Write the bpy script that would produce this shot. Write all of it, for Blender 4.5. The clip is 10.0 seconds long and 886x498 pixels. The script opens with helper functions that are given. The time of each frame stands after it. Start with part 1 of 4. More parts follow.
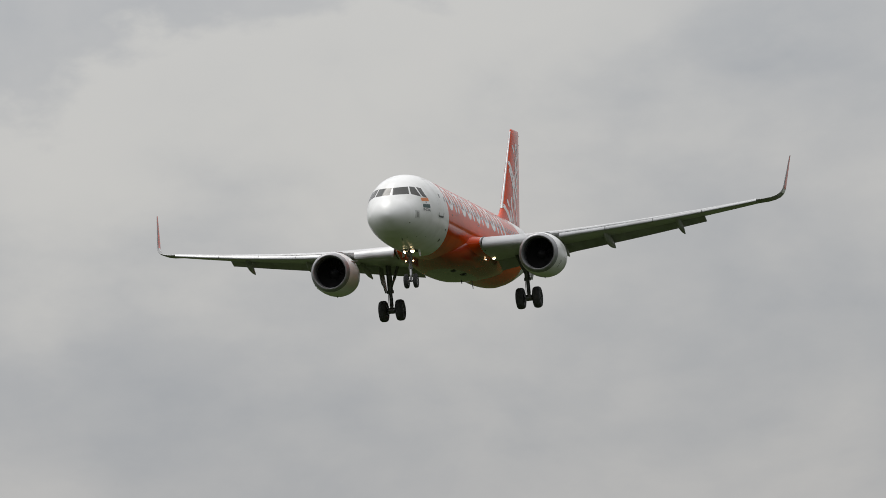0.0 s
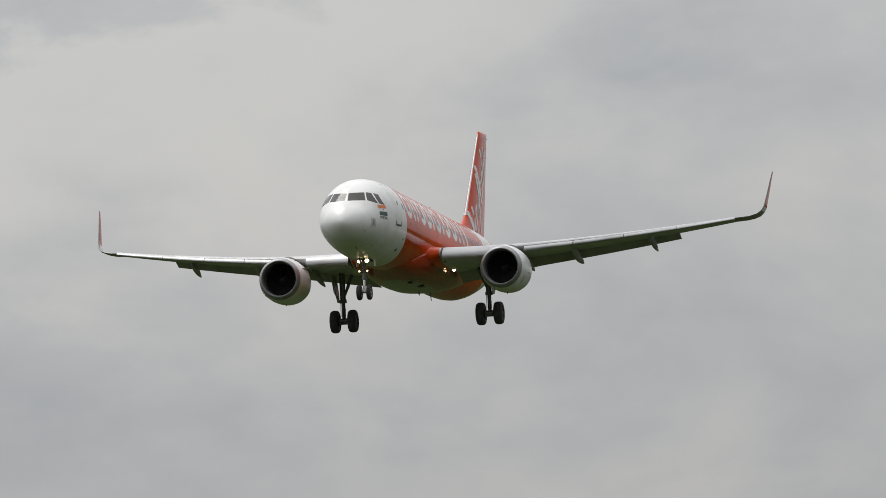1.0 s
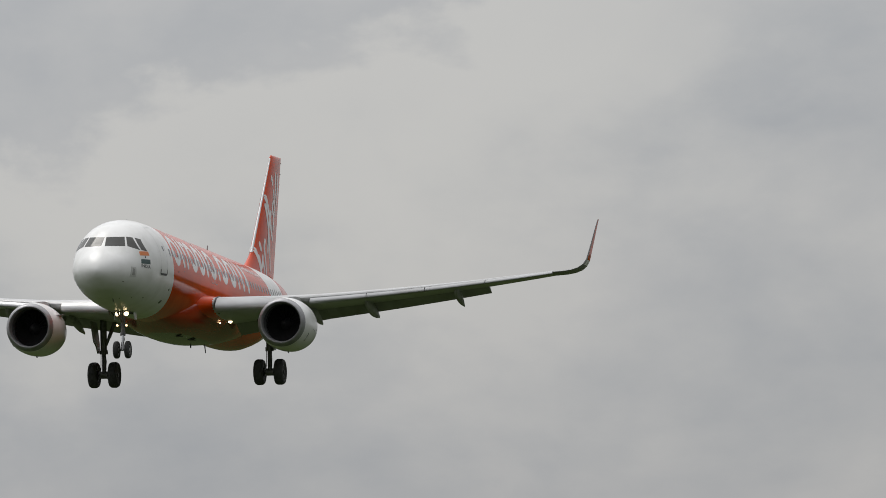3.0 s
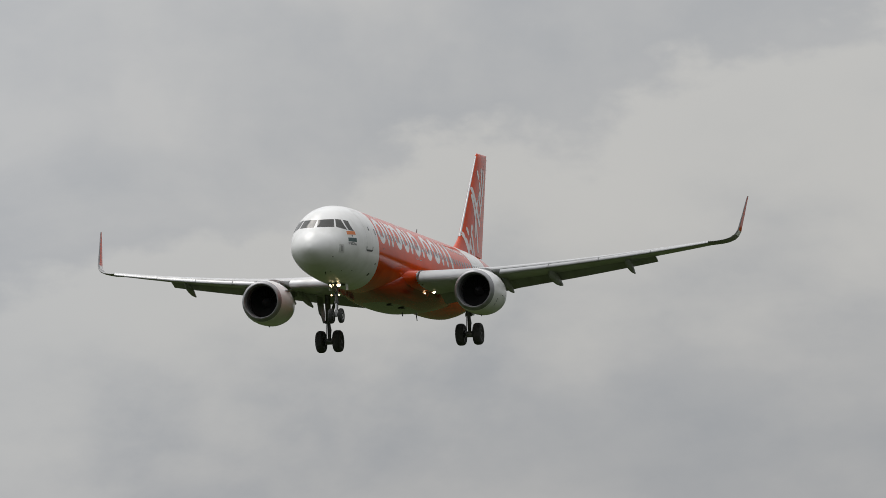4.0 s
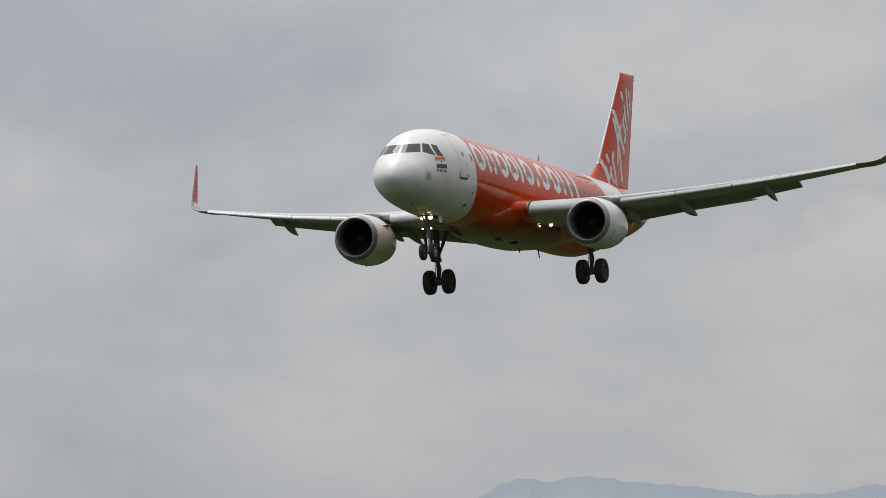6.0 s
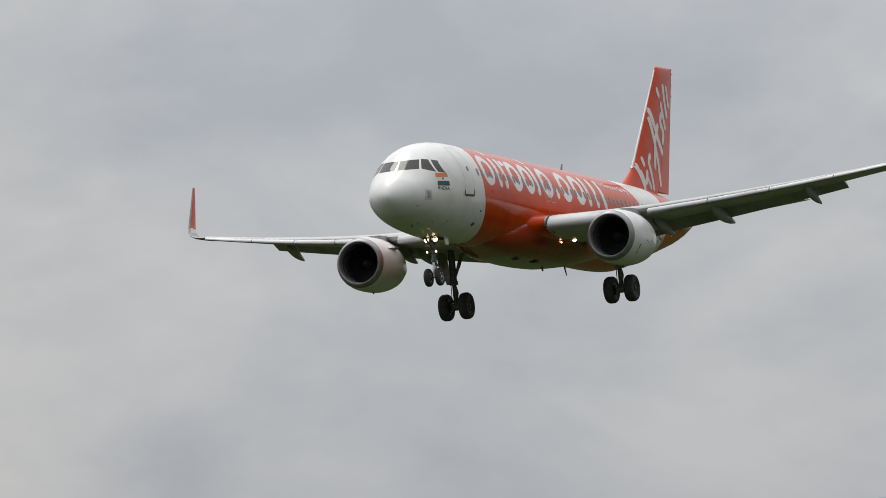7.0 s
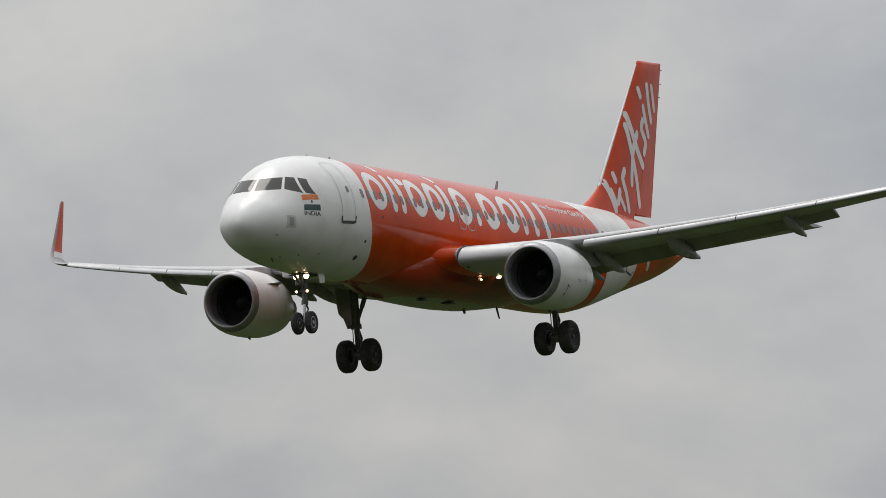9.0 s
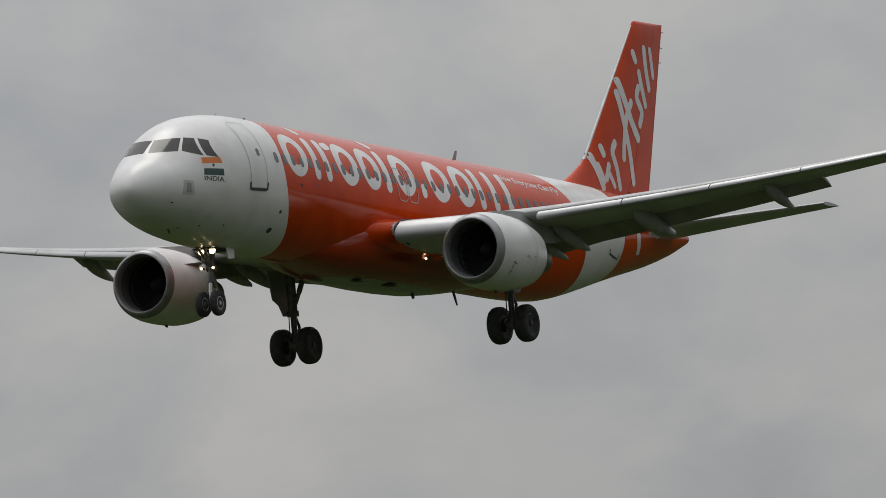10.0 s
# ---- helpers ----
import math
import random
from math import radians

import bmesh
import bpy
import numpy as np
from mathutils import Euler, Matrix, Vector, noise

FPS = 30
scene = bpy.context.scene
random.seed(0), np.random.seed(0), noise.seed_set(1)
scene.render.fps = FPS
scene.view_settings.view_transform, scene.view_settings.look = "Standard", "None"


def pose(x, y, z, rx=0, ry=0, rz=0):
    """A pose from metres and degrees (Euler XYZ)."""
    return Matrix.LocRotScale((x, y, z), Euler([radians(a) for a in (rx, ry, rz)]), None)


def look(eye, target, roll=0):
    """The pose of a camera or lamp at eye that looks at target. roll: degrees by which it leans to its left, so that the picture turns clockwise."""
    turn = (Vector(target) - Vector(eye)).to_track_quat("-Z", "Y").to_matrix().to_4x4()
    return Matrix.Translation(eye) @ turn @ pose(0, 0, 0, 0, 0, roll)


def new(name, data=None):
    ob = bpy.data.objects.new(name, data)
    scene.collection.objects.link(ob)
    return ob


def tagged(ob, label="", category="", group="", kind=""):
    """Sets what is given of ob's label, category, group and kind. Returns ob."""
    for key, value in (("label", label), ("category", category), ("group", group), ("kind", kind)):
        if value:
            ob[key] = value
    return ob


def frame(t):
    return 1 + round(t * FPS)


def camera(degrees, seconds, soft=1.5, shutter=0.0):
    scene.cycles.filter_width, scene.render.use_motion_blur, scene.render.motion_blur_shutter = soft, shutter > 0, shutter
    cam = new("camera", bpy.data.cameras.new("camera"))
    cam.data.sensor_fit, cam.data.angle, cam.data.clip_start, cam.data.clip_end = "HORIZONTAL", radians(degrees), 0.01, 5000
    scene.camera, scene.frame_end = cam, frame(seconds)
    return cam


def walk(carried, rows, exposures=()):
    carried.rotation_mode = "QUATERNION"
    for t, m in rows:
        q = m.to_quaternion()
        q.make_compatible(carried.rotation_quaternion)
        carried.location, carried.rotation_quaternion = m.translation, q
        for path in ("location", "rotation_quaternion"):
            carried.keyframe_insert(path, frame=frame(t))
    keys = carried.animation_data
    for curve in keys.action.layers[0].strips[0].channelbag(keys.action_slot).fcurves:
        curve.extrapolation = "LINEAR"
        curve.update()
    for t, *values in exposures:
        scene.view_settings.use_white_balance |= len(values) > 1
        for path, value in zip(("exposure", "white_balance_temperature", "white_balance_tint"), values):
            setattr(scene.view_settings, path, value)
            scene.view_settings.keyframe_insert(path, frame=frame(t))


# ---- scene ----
CAMERA_AT = (0.0, 0.0, 2.0)
CAMERA_ROWS = [
    (0, 92.730, 12.254),
    (0.2, 92.718, 12.161),
    (0.5, 92.723, 12.042),
    (0.7, 92.746, 11.919),
    (1, 92.774, 11.631),
    (1.2, 92.785, 11.500),
    (1.5, 92.806, 11.421),
    (1.7, 92.827, 11.392),
    (2, 92.863, 11.341),
    (2.2, 92.904, 11.378),
    (3.3, 93.054, 13.153),
    (3.5, 93.054, 13.743),
    (3.7, 93.009, 14.085),
    (3.8, 92.977, 14.234),
    (3.9, 92.927, 14.537),
    (4, 92.888, 15.018),
    (4.1, 92.856, 15.515),
    (4.2, 92.807, 15.837),
    (4.3, 92.806, 16.026),
    (4.5, 92.757, 16.140),
    (4.7, 92.717, 16.325),
    (4.8, 92.683, 16.492),
    (5, 92.647, 16.867),
    (5.2, 92.572, 17.261),
    (5.3, 92.541, 17.459),
    (5.5, 92.515, 17.849),
    (5.7, 92.520, 18.349),
    (5.8, 92.527, 18.620),
    (6, 92.536, 19.117),
    (6.2, 92.560, 19.538),
    (7.3, 92.611, 21.468),
    (7.5, 92.610, 21.717),
    (7.7, 92.606, 21.972),
    (7.8, 92.608, 22.067),
    (8, 92.590, 22.267),
    (8.2, 92.557, 22.723),
    (8.3, 92.543, 23.026),
    (8.5, 92.507, 23.666),
    (8.7, 92.499, 24.245),
    (8.8, 92.532, 24.498),
    (9, 92.752, 24.863),
    (9.2, 92.846, 25.484),
    (9.3, 92.874, 25.911),
    (9.5, 92.868, 26.592),
    (9.7, 92.747, 26.834),
    (9.8, 92.702, 26.925),
    (9.9, 92.652, 27.172),
    (10, 92.626, 27.499),
]
cam = camera(4.5, 10.0, soft=0.8)
walk(cam, [(t, pose(*CAMERA_AT, tilt, 0, pan)) for t, tilt, pan in CAMERA_ROWS],
     [(0, 0.24), (1, 0.26), (2, 0.22), (3.5, 0.13), (5.5, 0.11), (6, 0.17), (7.5, 0.24), (8.5, 0.21), (9.0, 0.13), (9.5, -0.15), (10, -0.21)])

# ---- sky, sun, exposure ----
SUN_BEARING, SUN_HEIGHT = radians(-60), radians(61)
TO_SUN = Vector((math.sin(SUN_BEARING) * math.cos(SUN_HEIGHT), math.cos(SUN_BEARING) * math.cos(SUN_HEIGHT), math.sin(SUN_HEIGHT)))


def node(tree, kind, x=0, **settings):
    made = tree.nodes.new(kind)
    made.location.x = x
    for key, value in settings.items():
        if key == "operation":
            made.operation = value
        elif key == "blend_type":
            made.blend_type = value
        elif key == "data_type":
            made.data_type = value
    return made


def overcast_sky():
    world = bpy.data.worlds.new("overcast_sky")
    scene.world = world
    world.use_nodes = True
    tree = world.node_tree
    link = tree.links.new
    background = tree.nodes["Background"]
    sky = node(tree, "ShaderNodeTexSky")
    sky.sky_type, sky.sun_disc = "NISHITA", False
    sky.sun_elevation, sky.sun_rotation = SUN_HEIGHT, SUN_BEARING
    dim = node(tree, "ShaderNodeMix", data_type="RGBA", blend_type="MULTIPLY")
    dim.inputs[0].default_value = 1.0
    dim.inputs[7].default_value = (0.1, 0.1, 0.1, 1)
    link(sky.outputs[0], dim.inputs[6])
    where = node(tree, "ShaderNodeTexCoord")
    # cloud decks lie flat and are seen edge on, so they are drawn out sideways
    flat = node(tree, "ShaderNodeMapping")
    flat.inputs["Scale"].default_value = (1, 1, 1.7)
    link(where.outputs["Generated"], flat.inputs[0])
    broad = node(tree, "ShaderNodeTexNoise")
    broad.inputs["Scale"].default_value, broad.inputs["Detail"].default_value = 26, 6
    broad.inputs["Roughness"].default_value, broad.inputs["Distortion"].default_value = 0.5, 0.6
    link(flat.outputs[0], broad.inputs["Vector"])
    fine = node(tree, "ShaderNodeTexNoise")
    fine.inputs["Scale"].default_value, fine.inputs["Detail"].default_value = 70, 8
    fine.inputs["Roughness"].default_value = 0.55
    link(flat.outputs[0], fine.inputs["Vector"])
    both = node(tree, "ShaderNodeMix", data_type="FLOAT")
    both.inputs[0].default_value = 0.32
    link(broad.outputs[0], both.inputs[2]), link(fine.outputs[0], both.inputs[3])
    ramp = node(tree, "ShaderNodeValToRGB")
    ramp.color_ramp.elements[0].position, ramp.color_ramp.elements[0].color = 0.36, (0.452, 0.467, 0.494, 1)
    ramp.color_ramp.elements[1].position, ramp.color_ramp.elements[1].color = 0.64, (0.620, 0.613, 0.606, 1)
    link(both.outputs[0], ramp.inputs[0])

    def calc(op, a, b=0.0):
        made = node(tree, "ShaderNodeMath", operation=op)
        for socket, value in zip(made.inputs, (a, b)):
            if isinstance(value, (int, float)):
                socket.default_value = value
            else:
                link(value, socket)
        return made.outputs[0]

    def fade(value, low, high):
        made = node(tree, "ShaderNodeMapRange")
        made.interpolation_type = "SMOOTHSTEP"
        made.inputs[1].default_value, made.inputs[2].default_value = low, high
        link(value, made.inputs[0])
        return made.outputs[0]
    # a pale bank of cloud with a ragged upper edge that slopes down to the left; bearings and heights in degrees
    axes = node(tree, "ShaderNodeSeparateXYZ")
    link(where.outputs["Generated"], axes.inputs[0])
    bearing = calc("MULTIPLY", calc("ARCTAN2", calc("MULTIPLY", axes.outputs[0], -1.0), axes.outputs[1]), 57.2958)
    height = calc("MULTIPLY", calc("ARCSINE", axes.outputs[2]), 57.2958)
    ragged = calc("MULTIPLY", calc("SUBTRACT", fine.outputs[0], 0.5), 1.5)
    billow = calc("MULTIPLY", calc("SUBTRACT", broad.outputs[0], 0.5), 1.0)
    edge = calc("ADD", calc("ADD", height, calc("MULTIPLY", calc("SUBTRACT", bearing, 13.34), 0.294)), calc("ADD", ragged, billow))
    bank = calc("MULTIPLY", calc("SUBTRACT", 1.0, fade(edge, 3.72, 3.98)), fade(edge, 2.2, 3.5))
    bank = calc("MULTIPLY", bank, calc("MULTIPLY", fade(bearing, 9.5, 12.0), calc("SUBTRACT", 1.0, fade(bearing, 16.8, 18.6))))
    lit = node(tree, "ShaderNodeMix", data_type="RGBA")
    lit.inputs[7].default_value = (0.672, 0.662, 0.642, 1)
    link(calc("MULTIPLY", bank, 0.8), lit.inputs[0]), link(ramp.outputs[0], lit.inputs[6])
    # bluer cloud further round to the left
    blue = node(tree, "ShaderNodeMix", data_type="RGBA", blend_type="MULTIPLY")
    blue.inputs[7].default_value = (0.948, 0.973, 1.012, 1)
    link(calc("MULTIPLY", fade(bearing, 15.0, 18.5), calc("SUBTRACT", 1.0, fade(bearing, 21.0, 24.5))), blue.inputs[0]), link(lit.outputs[2], blue.inputs[6])
    # an overcast sky is brightest round the veiled sun and darkest opposite to it
    towards = node(tree, "ShaderNodeVectorMath", operation="DOT_PRODUCT")
    towards.inputs[1].default_value = TO_SUN
    link(where.outputs["Generated"], towards.inputs[0])
    near = node(tree, "ShaderNodeMapRange")
    near.inputs[1].default_value, near.inputs[2].default_value = -0.5, 0.57
    near.inputs[3].default_value, near.inputs[4].default_value = 0.0, 1.0
    near.clamp = False
    link(towards.outputs["Value"], near.inputs[0])
    above = node(tree, "ShaderNodeMath", operation="MAXIMUM")
    above.inputs[1].default_value = 0.0
    link(near.outputs[0], above.inputs[0])
    steep = node(tree, "ShaderNodeMath", operation="POWER")
    steep.inputs[1].default_value = 2.6
    link(above.outputs[0], steep.inputs[0])
    gain = node(tree, "ShaderNodeMath", operation="MULTIPLY_ADD")
    gain.inputs[1].default_value = 0.70
    link(steep.outputs[0], gain.inputs[0])
    height = node(tree, "ShaderNodeSeparateXYZ")
    link(where.outputs["Generated"], height.inputs[0])
    lifted = node(tree, "ShaderNodeMapRange")
    lifted.inputs[1].default_value, lifted.inputs[2].default_value = 0.03, 0.8
    lifted.inputs[3].default_value, lifted.inputs[4].default_value = 0.285, 0.92
    link(height.outputs[2], lifted.inputs[0]), link(lifted.outputs[0], gain.inputs[2])
    clouds = node(tree, "ShaderNodeVectorMath", operation="SCALE")
    link(blue.outputs[2], clouds.inputs[0]), link(gain.outputs[0], clouds.inputs["Scale"])
    cover = node(tree, "ShaderNodeMix", data_type="RGBA")
    cover.inputs[0].default_value = 0.96
    link(dim.outputs[2], cover.inputs[6]), link(clouds.outputs[0], cover.inputs[7])
    link(cover.outputs[2], background.inputs[0])
    background.inputs[1].default_value = 1.0


overcast_sky()
sun = new("sun", bpy.data.lights.new("sun", "SUN"))
sun.data.energy, sun.data.angle, sun.data.color = 0.95, radians(24), (1.0, 0.96, 0.9)
sun.matrix_world = look((0, 0, 0), -TO_SUN)


# ---- materials ----
def material(name, colour, rough=0.5, metal=0.0, second=None, scale=3.0, bump=0.0, bump_scale=40.0, coat=0.0, glow=None, streak=(1, 1, 1), shine=0.5):
    """A surface whose colour drifts between two tones over its length, with fine grain and worn gloss."""
    made = bpy.data.materials.new(name)
    made.use_nodes = True
    tree = made.node_tree
    link = tree.links.new
    shader = tree.nodes["Principled BSDF"]
    where = node(tree, "ShaderNodeTexCoord")
    drawn = node(tree, "ShaderNodeMapping")
    drawn.inputs["Scale"].default_value = streak
    link(where.outputs["Object"], drawn.inputs[0])
    big = node(tree, "ShaderNodeTexNoise")
    big.inputs["Scale"].default_value, big.inputs["Detail"].default_value = scale, 7
    link(drawn.outputs[0], big.inputs["Vector"])
    tone = node(tree, "ShaderNodeValToRGB")
    second = second or tuple(c * 0.8 for c in colour)
    tone.color_ramp.elements[0].position, tone.color_ramp.elements[0].color = 0.32, (*second, 1)
    tone.color_ramp.elements[1].position, tone.color_ramp.elements[1].color = 0.58, (*colour, 1)
    link(big.outputs[0], tone.inputs[0])
    link(tone.outputs[0], shader.inputs["Base Color"])
    gloss = node(tree, "ShaderNodeMapRange")
    gloss.inputs[3].default_value, gloss.inputs[4].default_value = rough * 1.25, rough * 0.8
    link(big.outputs[0], gloss.inputs[0])
    link(gloss.outputs[0], shader.inputs["Roughness"])
    shader.inputs["Metallic"].default_value = metal
    shader.inputs["Coat Weight"].default_value = coat
    shader.inputs["Specular IOR Level"].default_value = shine
    shader.inputs["Coat Roughness"].default_value = 0.09
    if bump:
        small = node(tree, "ShaderNodeTexNoise")
        small.inputs["Scale"].default_value, small.inputs["Detail"].default_value = bump_scale, 4
        link(where.outputs["Object"], small.inputs["Vector"])
        relief = node(tree, "ShaderNodeBump")
        relief.inputs["Strength"].default_value, relief.inputs["Distance"].default_value = bump, 0.02
        link(small.outputs[0], relief.inputs["Height"])
        link(relief.outputs[0], shader.inputs["Normal"])
    if glow:
        shader.inputs["Emission Color"].default_value = (*glow[:3], 1)
        shader.inputs["Emission Strength"].default_value = glow[3]
    return made


WHITE, WHITE_DIRTY = (0.83, 0.83, 0.82), (0.74, 0.74, 0.72)
RED, RED_FADED = (0.66, 0.060, 0.003), (0.56, 0.047, 0.002)


def livery():
    """White nose, red body, white band before the tail: the edges of the paint are curves in the body's own length and height."""
    made = material("livery_paint", RED, 0.13, 0.0, RED_FADED, 0.9, 0.02, 1.1, 0.0, shine=0.25)
    tree = made.node_tree
    link = tree.links.new
    shader = tree.nodes["Principled BSDF"]
    old = shader.inputs["Base Color"].links[0].from_node
    where = node(tree, "ShaderNodeTexCoord")
    split = node(tree, "ShaderNodeSeparateXYZ")
    link(where.outputs["Object"], split.inputs[0])

    def calc(op, a, b):
        made = node(tree, "ShaderNodeMath", operation=op)
        for socket, value in zip(made.inputs, (a, b)):
            if isinstance(value, (int, float)):
                socket.default_value = value
            else:
                link(value, socket)
        return made.outputs[0]
    back = calc("SUBTRACT", 17.0, split.outputs[0])
    rise = calc("SUBTRACT", split.outputs[2], 0.6)
    nose_edge = calc("ADD", 6.74, calc("MULTIPLY", calc("MULTIPLY", rise, rise), 0.22))
    nose = calc("LESS_THAN", back, nose_edge)
    high = calc("MAXIMUM", split.outputs[2], 0.0)
    droop = calc("MULTIPLY", calc("MULTIPLY", high, high), calc("MULTIPLY", high, 0.075))
    band_front = calc("SUBTRACT", calc("SUBTRACT", 26.62, calc("MULTIPLY", split.outputs[2], 0.35)), droop)
    band_back = calc("SUBTRACT", 29.9, calc("MULTIPLY", split.outputs[2], 0.06))
    band = calc("MULTIPLY", calc("GREATER_THAN", back, band_front), calc("LESS_THAN", back, band_back))
    white = calc("MAXIMUM", nose, band)
    grime = node(tree, "ShaderNodeTexNoise")
    grime.inputs["Scale"].default_value, grime.inputs["Detail"].default_value = 1.3, 8
    link(where.outputs["Object"], grime.inputs["Vector"])
    pale = node(tree, "ShaderNodeValToRGB")
    pale.color_ramp.elements[0].position, pale.color_ramp.elements[0].color = 0.3, (*WHITE_DIRTY, 1)
    pale.color_ramp.elements[1].position, pale.color_ramp.elements[1].color = 0.55, (*WHITE, 1)
    link(grime.outputs[0], pale.inputs[0])
    paint = node(tree, "ShaderNodeMix", data_type="RGBA")
    link(white, paint.inputs[0]), link(old.outputs[0], paint.inputs[6]), link(pale.outputs[0], paint.inputs[7])
    link(paint.outputs[2], shader.inputs["Base Color"])
    worn = shader.inputs["Roughness"].links[0].from_socket
    link(calc("ADD", worn, calc("MULTIPLY", white, 0.11)), shader.inputs["Roughness"])
    return made


LIVERY = livery()
RED_PAINT = material("red_paint", RED, 0.13, 0, RED_FADED, 0.9, 0.02, 1.1, 0.0, shine=0.25)


def shaded_belly_paint():
    """Red darkened for belly shade and grime above, grey along the underside."""
    made = material("shaded_belly_paint", (0.38, 0.036, 0.008), 0.14, 0, (0.20, 0.026, 0.010), 1.1, 0.02, 1.1, 0.0, None, (0.2, 1.6, 1.2), shine=0.5)
    tree = made.node_tree
    link = tree.links.new
    shader = tree.nodes["Principled BSDF"]
    old = shader.inputs["Base Color"].links[0].from_node
    where = node(tree, "ShaderNodeTexCoord")
    split = node(tree, "ShaderNodeSeparateXYZ")
    link(where.outputs["Object"], split.inputs[0])
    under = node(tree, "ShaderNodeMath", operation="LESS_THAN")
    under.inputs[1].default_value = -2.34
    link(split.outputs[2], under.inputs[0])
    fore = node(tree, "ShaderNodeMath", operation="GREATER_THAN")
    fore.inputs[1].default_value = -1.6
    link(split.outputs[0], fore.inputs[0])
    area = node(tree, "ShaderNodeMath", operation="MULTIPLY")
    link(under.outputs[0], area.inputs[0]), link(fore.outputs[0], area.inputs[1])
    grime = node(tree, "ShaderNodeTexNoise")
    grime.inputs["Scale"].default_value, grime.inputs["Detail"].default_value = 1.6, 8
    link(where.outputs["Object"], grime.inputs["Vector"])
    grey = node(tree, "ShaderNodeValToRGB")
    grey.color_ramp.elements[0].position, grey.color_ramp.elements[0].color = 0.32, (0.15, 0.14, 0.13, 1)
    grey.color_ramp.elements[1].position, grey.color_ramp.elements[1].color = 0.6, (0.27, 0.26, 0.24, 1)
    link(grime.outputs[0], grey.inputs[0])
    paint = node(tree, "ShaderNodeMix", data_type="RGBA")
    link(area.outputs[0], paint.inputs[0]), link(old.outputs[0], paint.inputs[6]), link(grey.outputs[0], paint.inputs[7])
    link(paint.outputs[2], shader.inputs["Base Color"])
    return made


SHADED_BELLY_PAINT = shaded_belly_paint()
WHITE_PAINT = material("white_paint", WHITE, 0.2, 0, WHITE_DIRTY, 1.4, 0.02, 1.6, 0.0, shine=0.5)
LETTER_PAINT = material("lettering_paint", (0.82, 0.81, 0.80), 0.16, 0, (0.74, 0.73, 0.72), 1.5, 0, 3, 0.0, shine=0.5)
GREY_PAINT = material("wing_grey", (0.52, 0.525, 0.53), 0.38, 0, (0.42, 0.42, 0.42), 0.8, 0.03, 5, 0.1, None, (0.35, 1.2, 1))
# wing grey taken darker: the shade under the wing is in this colour
UNDERSHADE_GREY = material("shaded_flap_grey", (0.33, 0.33, 0.33), 0.42, 0, (0.24, 0.24, 0.24), 0.9, 0.03, 5, 0, None, (0.3, 1.4, 1))
FAIRING_GREY = material("fairing_grey", (0.38, 0.38, 0.38), 0.45, 0, (0.27, 0.27, 0.27), 1.6, 0.03, 6)
SLAT_METAL = material("slat_metal", (0.45, 0.455, 0.46), 0.36, 0.5, (0.37, 0.37, 0.37), 1.1, 0.02, 6, 0, None, (1, 0.5, 1))
LIP_METAL = material("inlet_lip_metal", (0.34, 0.34, 0.35), 0.42, 0.6, (0.26, 0.26, 0.26), 3, 0.02, 9)
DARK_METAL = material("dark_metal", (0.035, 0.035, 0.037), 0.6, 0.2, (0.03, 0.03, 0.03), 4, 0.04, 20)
# duct and fan tones are lowered to hold the shade inside the inlet
SHADED_DUCT_GREY = material("shaded_duct_lining", (0.10, 0.102, 0.108), 0.5, 0, (0.08, 0.08, 0.085), 3, 0.03, 30)
SHADED_FAN_METAL = material("shaded_fan_titanium", (0.026, 0.026, 0.028), 0.6, 0.2, (0.035, 0.035, 0.035), 5)
HOT_METAL = material("exhaust_metal", (0.25, 0.23, 0.21), 0.45, 0.8, (0.15, 0.14, 0.13), 3)
GEAR_STEEL = material("gear_steel", (0.16, 0.16, 0.16), 0.45, 0.2, (0.09, 0.09, 0.09), 5, 0.05, 20)
CHROME = material("oleo_chrome", (0.65, 0.65, 0.65), 0.18, 1.0)
TIP_GREY = material("wing_tip_grey", (0.34, 0.34, 0.34), 0.4, 0.3, (0.28, 0.28, 0.28), 1.5, 0.02, 6)
RUBBER = material("tyre_rubber", (0.055, 0.055, 0.056), 0.8, 0, (0.035, 0.035, 0.036), 6, 0.1, 40)
RIM_WHITE = material("wheel_rim", (0.62, 0.62, 0.61), 0.4, 0.1, (0.40, 0.40, 0.40), 8)
RIM_DARK = material("worn_wheel_rim", (0.06, 0.06, 0.06), 0.5, 0.3, (0.035, 0.035, 0.035), 8)
GLASS = material("cockpit_glass", (0.085, 0.085, 0.080), 0.06, 0, (0.065, 0.065, 0.060), 1, 0, 3, 0.0, shine=0.2)
PANE = material("cabin_pane", (0.06, 0.062, 0.07), 0.12, 0, (0.05, 0.05, 0.055), 1, 0, 3, 0.5)
SEAL = material("dark_seal", (0.06, 0.06, 0.062), 0.55, 0, (0.04, 0.04, 0.04), 6)
SEAM = material("panel_seam", (0.46, 0.46, 0.46), 0.5, 0, (0.38, 0.38, 0.38), 4)
SAFFRON = material("flag_saffron", (0.72, 0.20, 0.035), 0.4, 0, (0.66, 0.18, 0.03), 3)
FLAG_GREEN = material("flag_green", (0.03, 0.075, 0.07), 0.4, 0, (0.025, 0.065, 0.06), 3)
PLAQUE = material("grey_plaque", (0.38, 0.38, 0.37), 0.5, 0, (0.32, 0.32, 0.31), 6)
PLATE_GREY = material("pale_plate", (0.6, 0.6, 0.59), 0.4, 0, (0.55, 0.55, 0.54), 4)
TEXT_GREY = material("dark_grey_lettering", (0.07, 0.075, 0.08), 0.5)
LAMP = material("lit_lamp", (0.9, 0.8, 0.6), 0.3, 0, None, 3, 0, 3, 0, (1.0, 0.76, 0.44, 6.0))
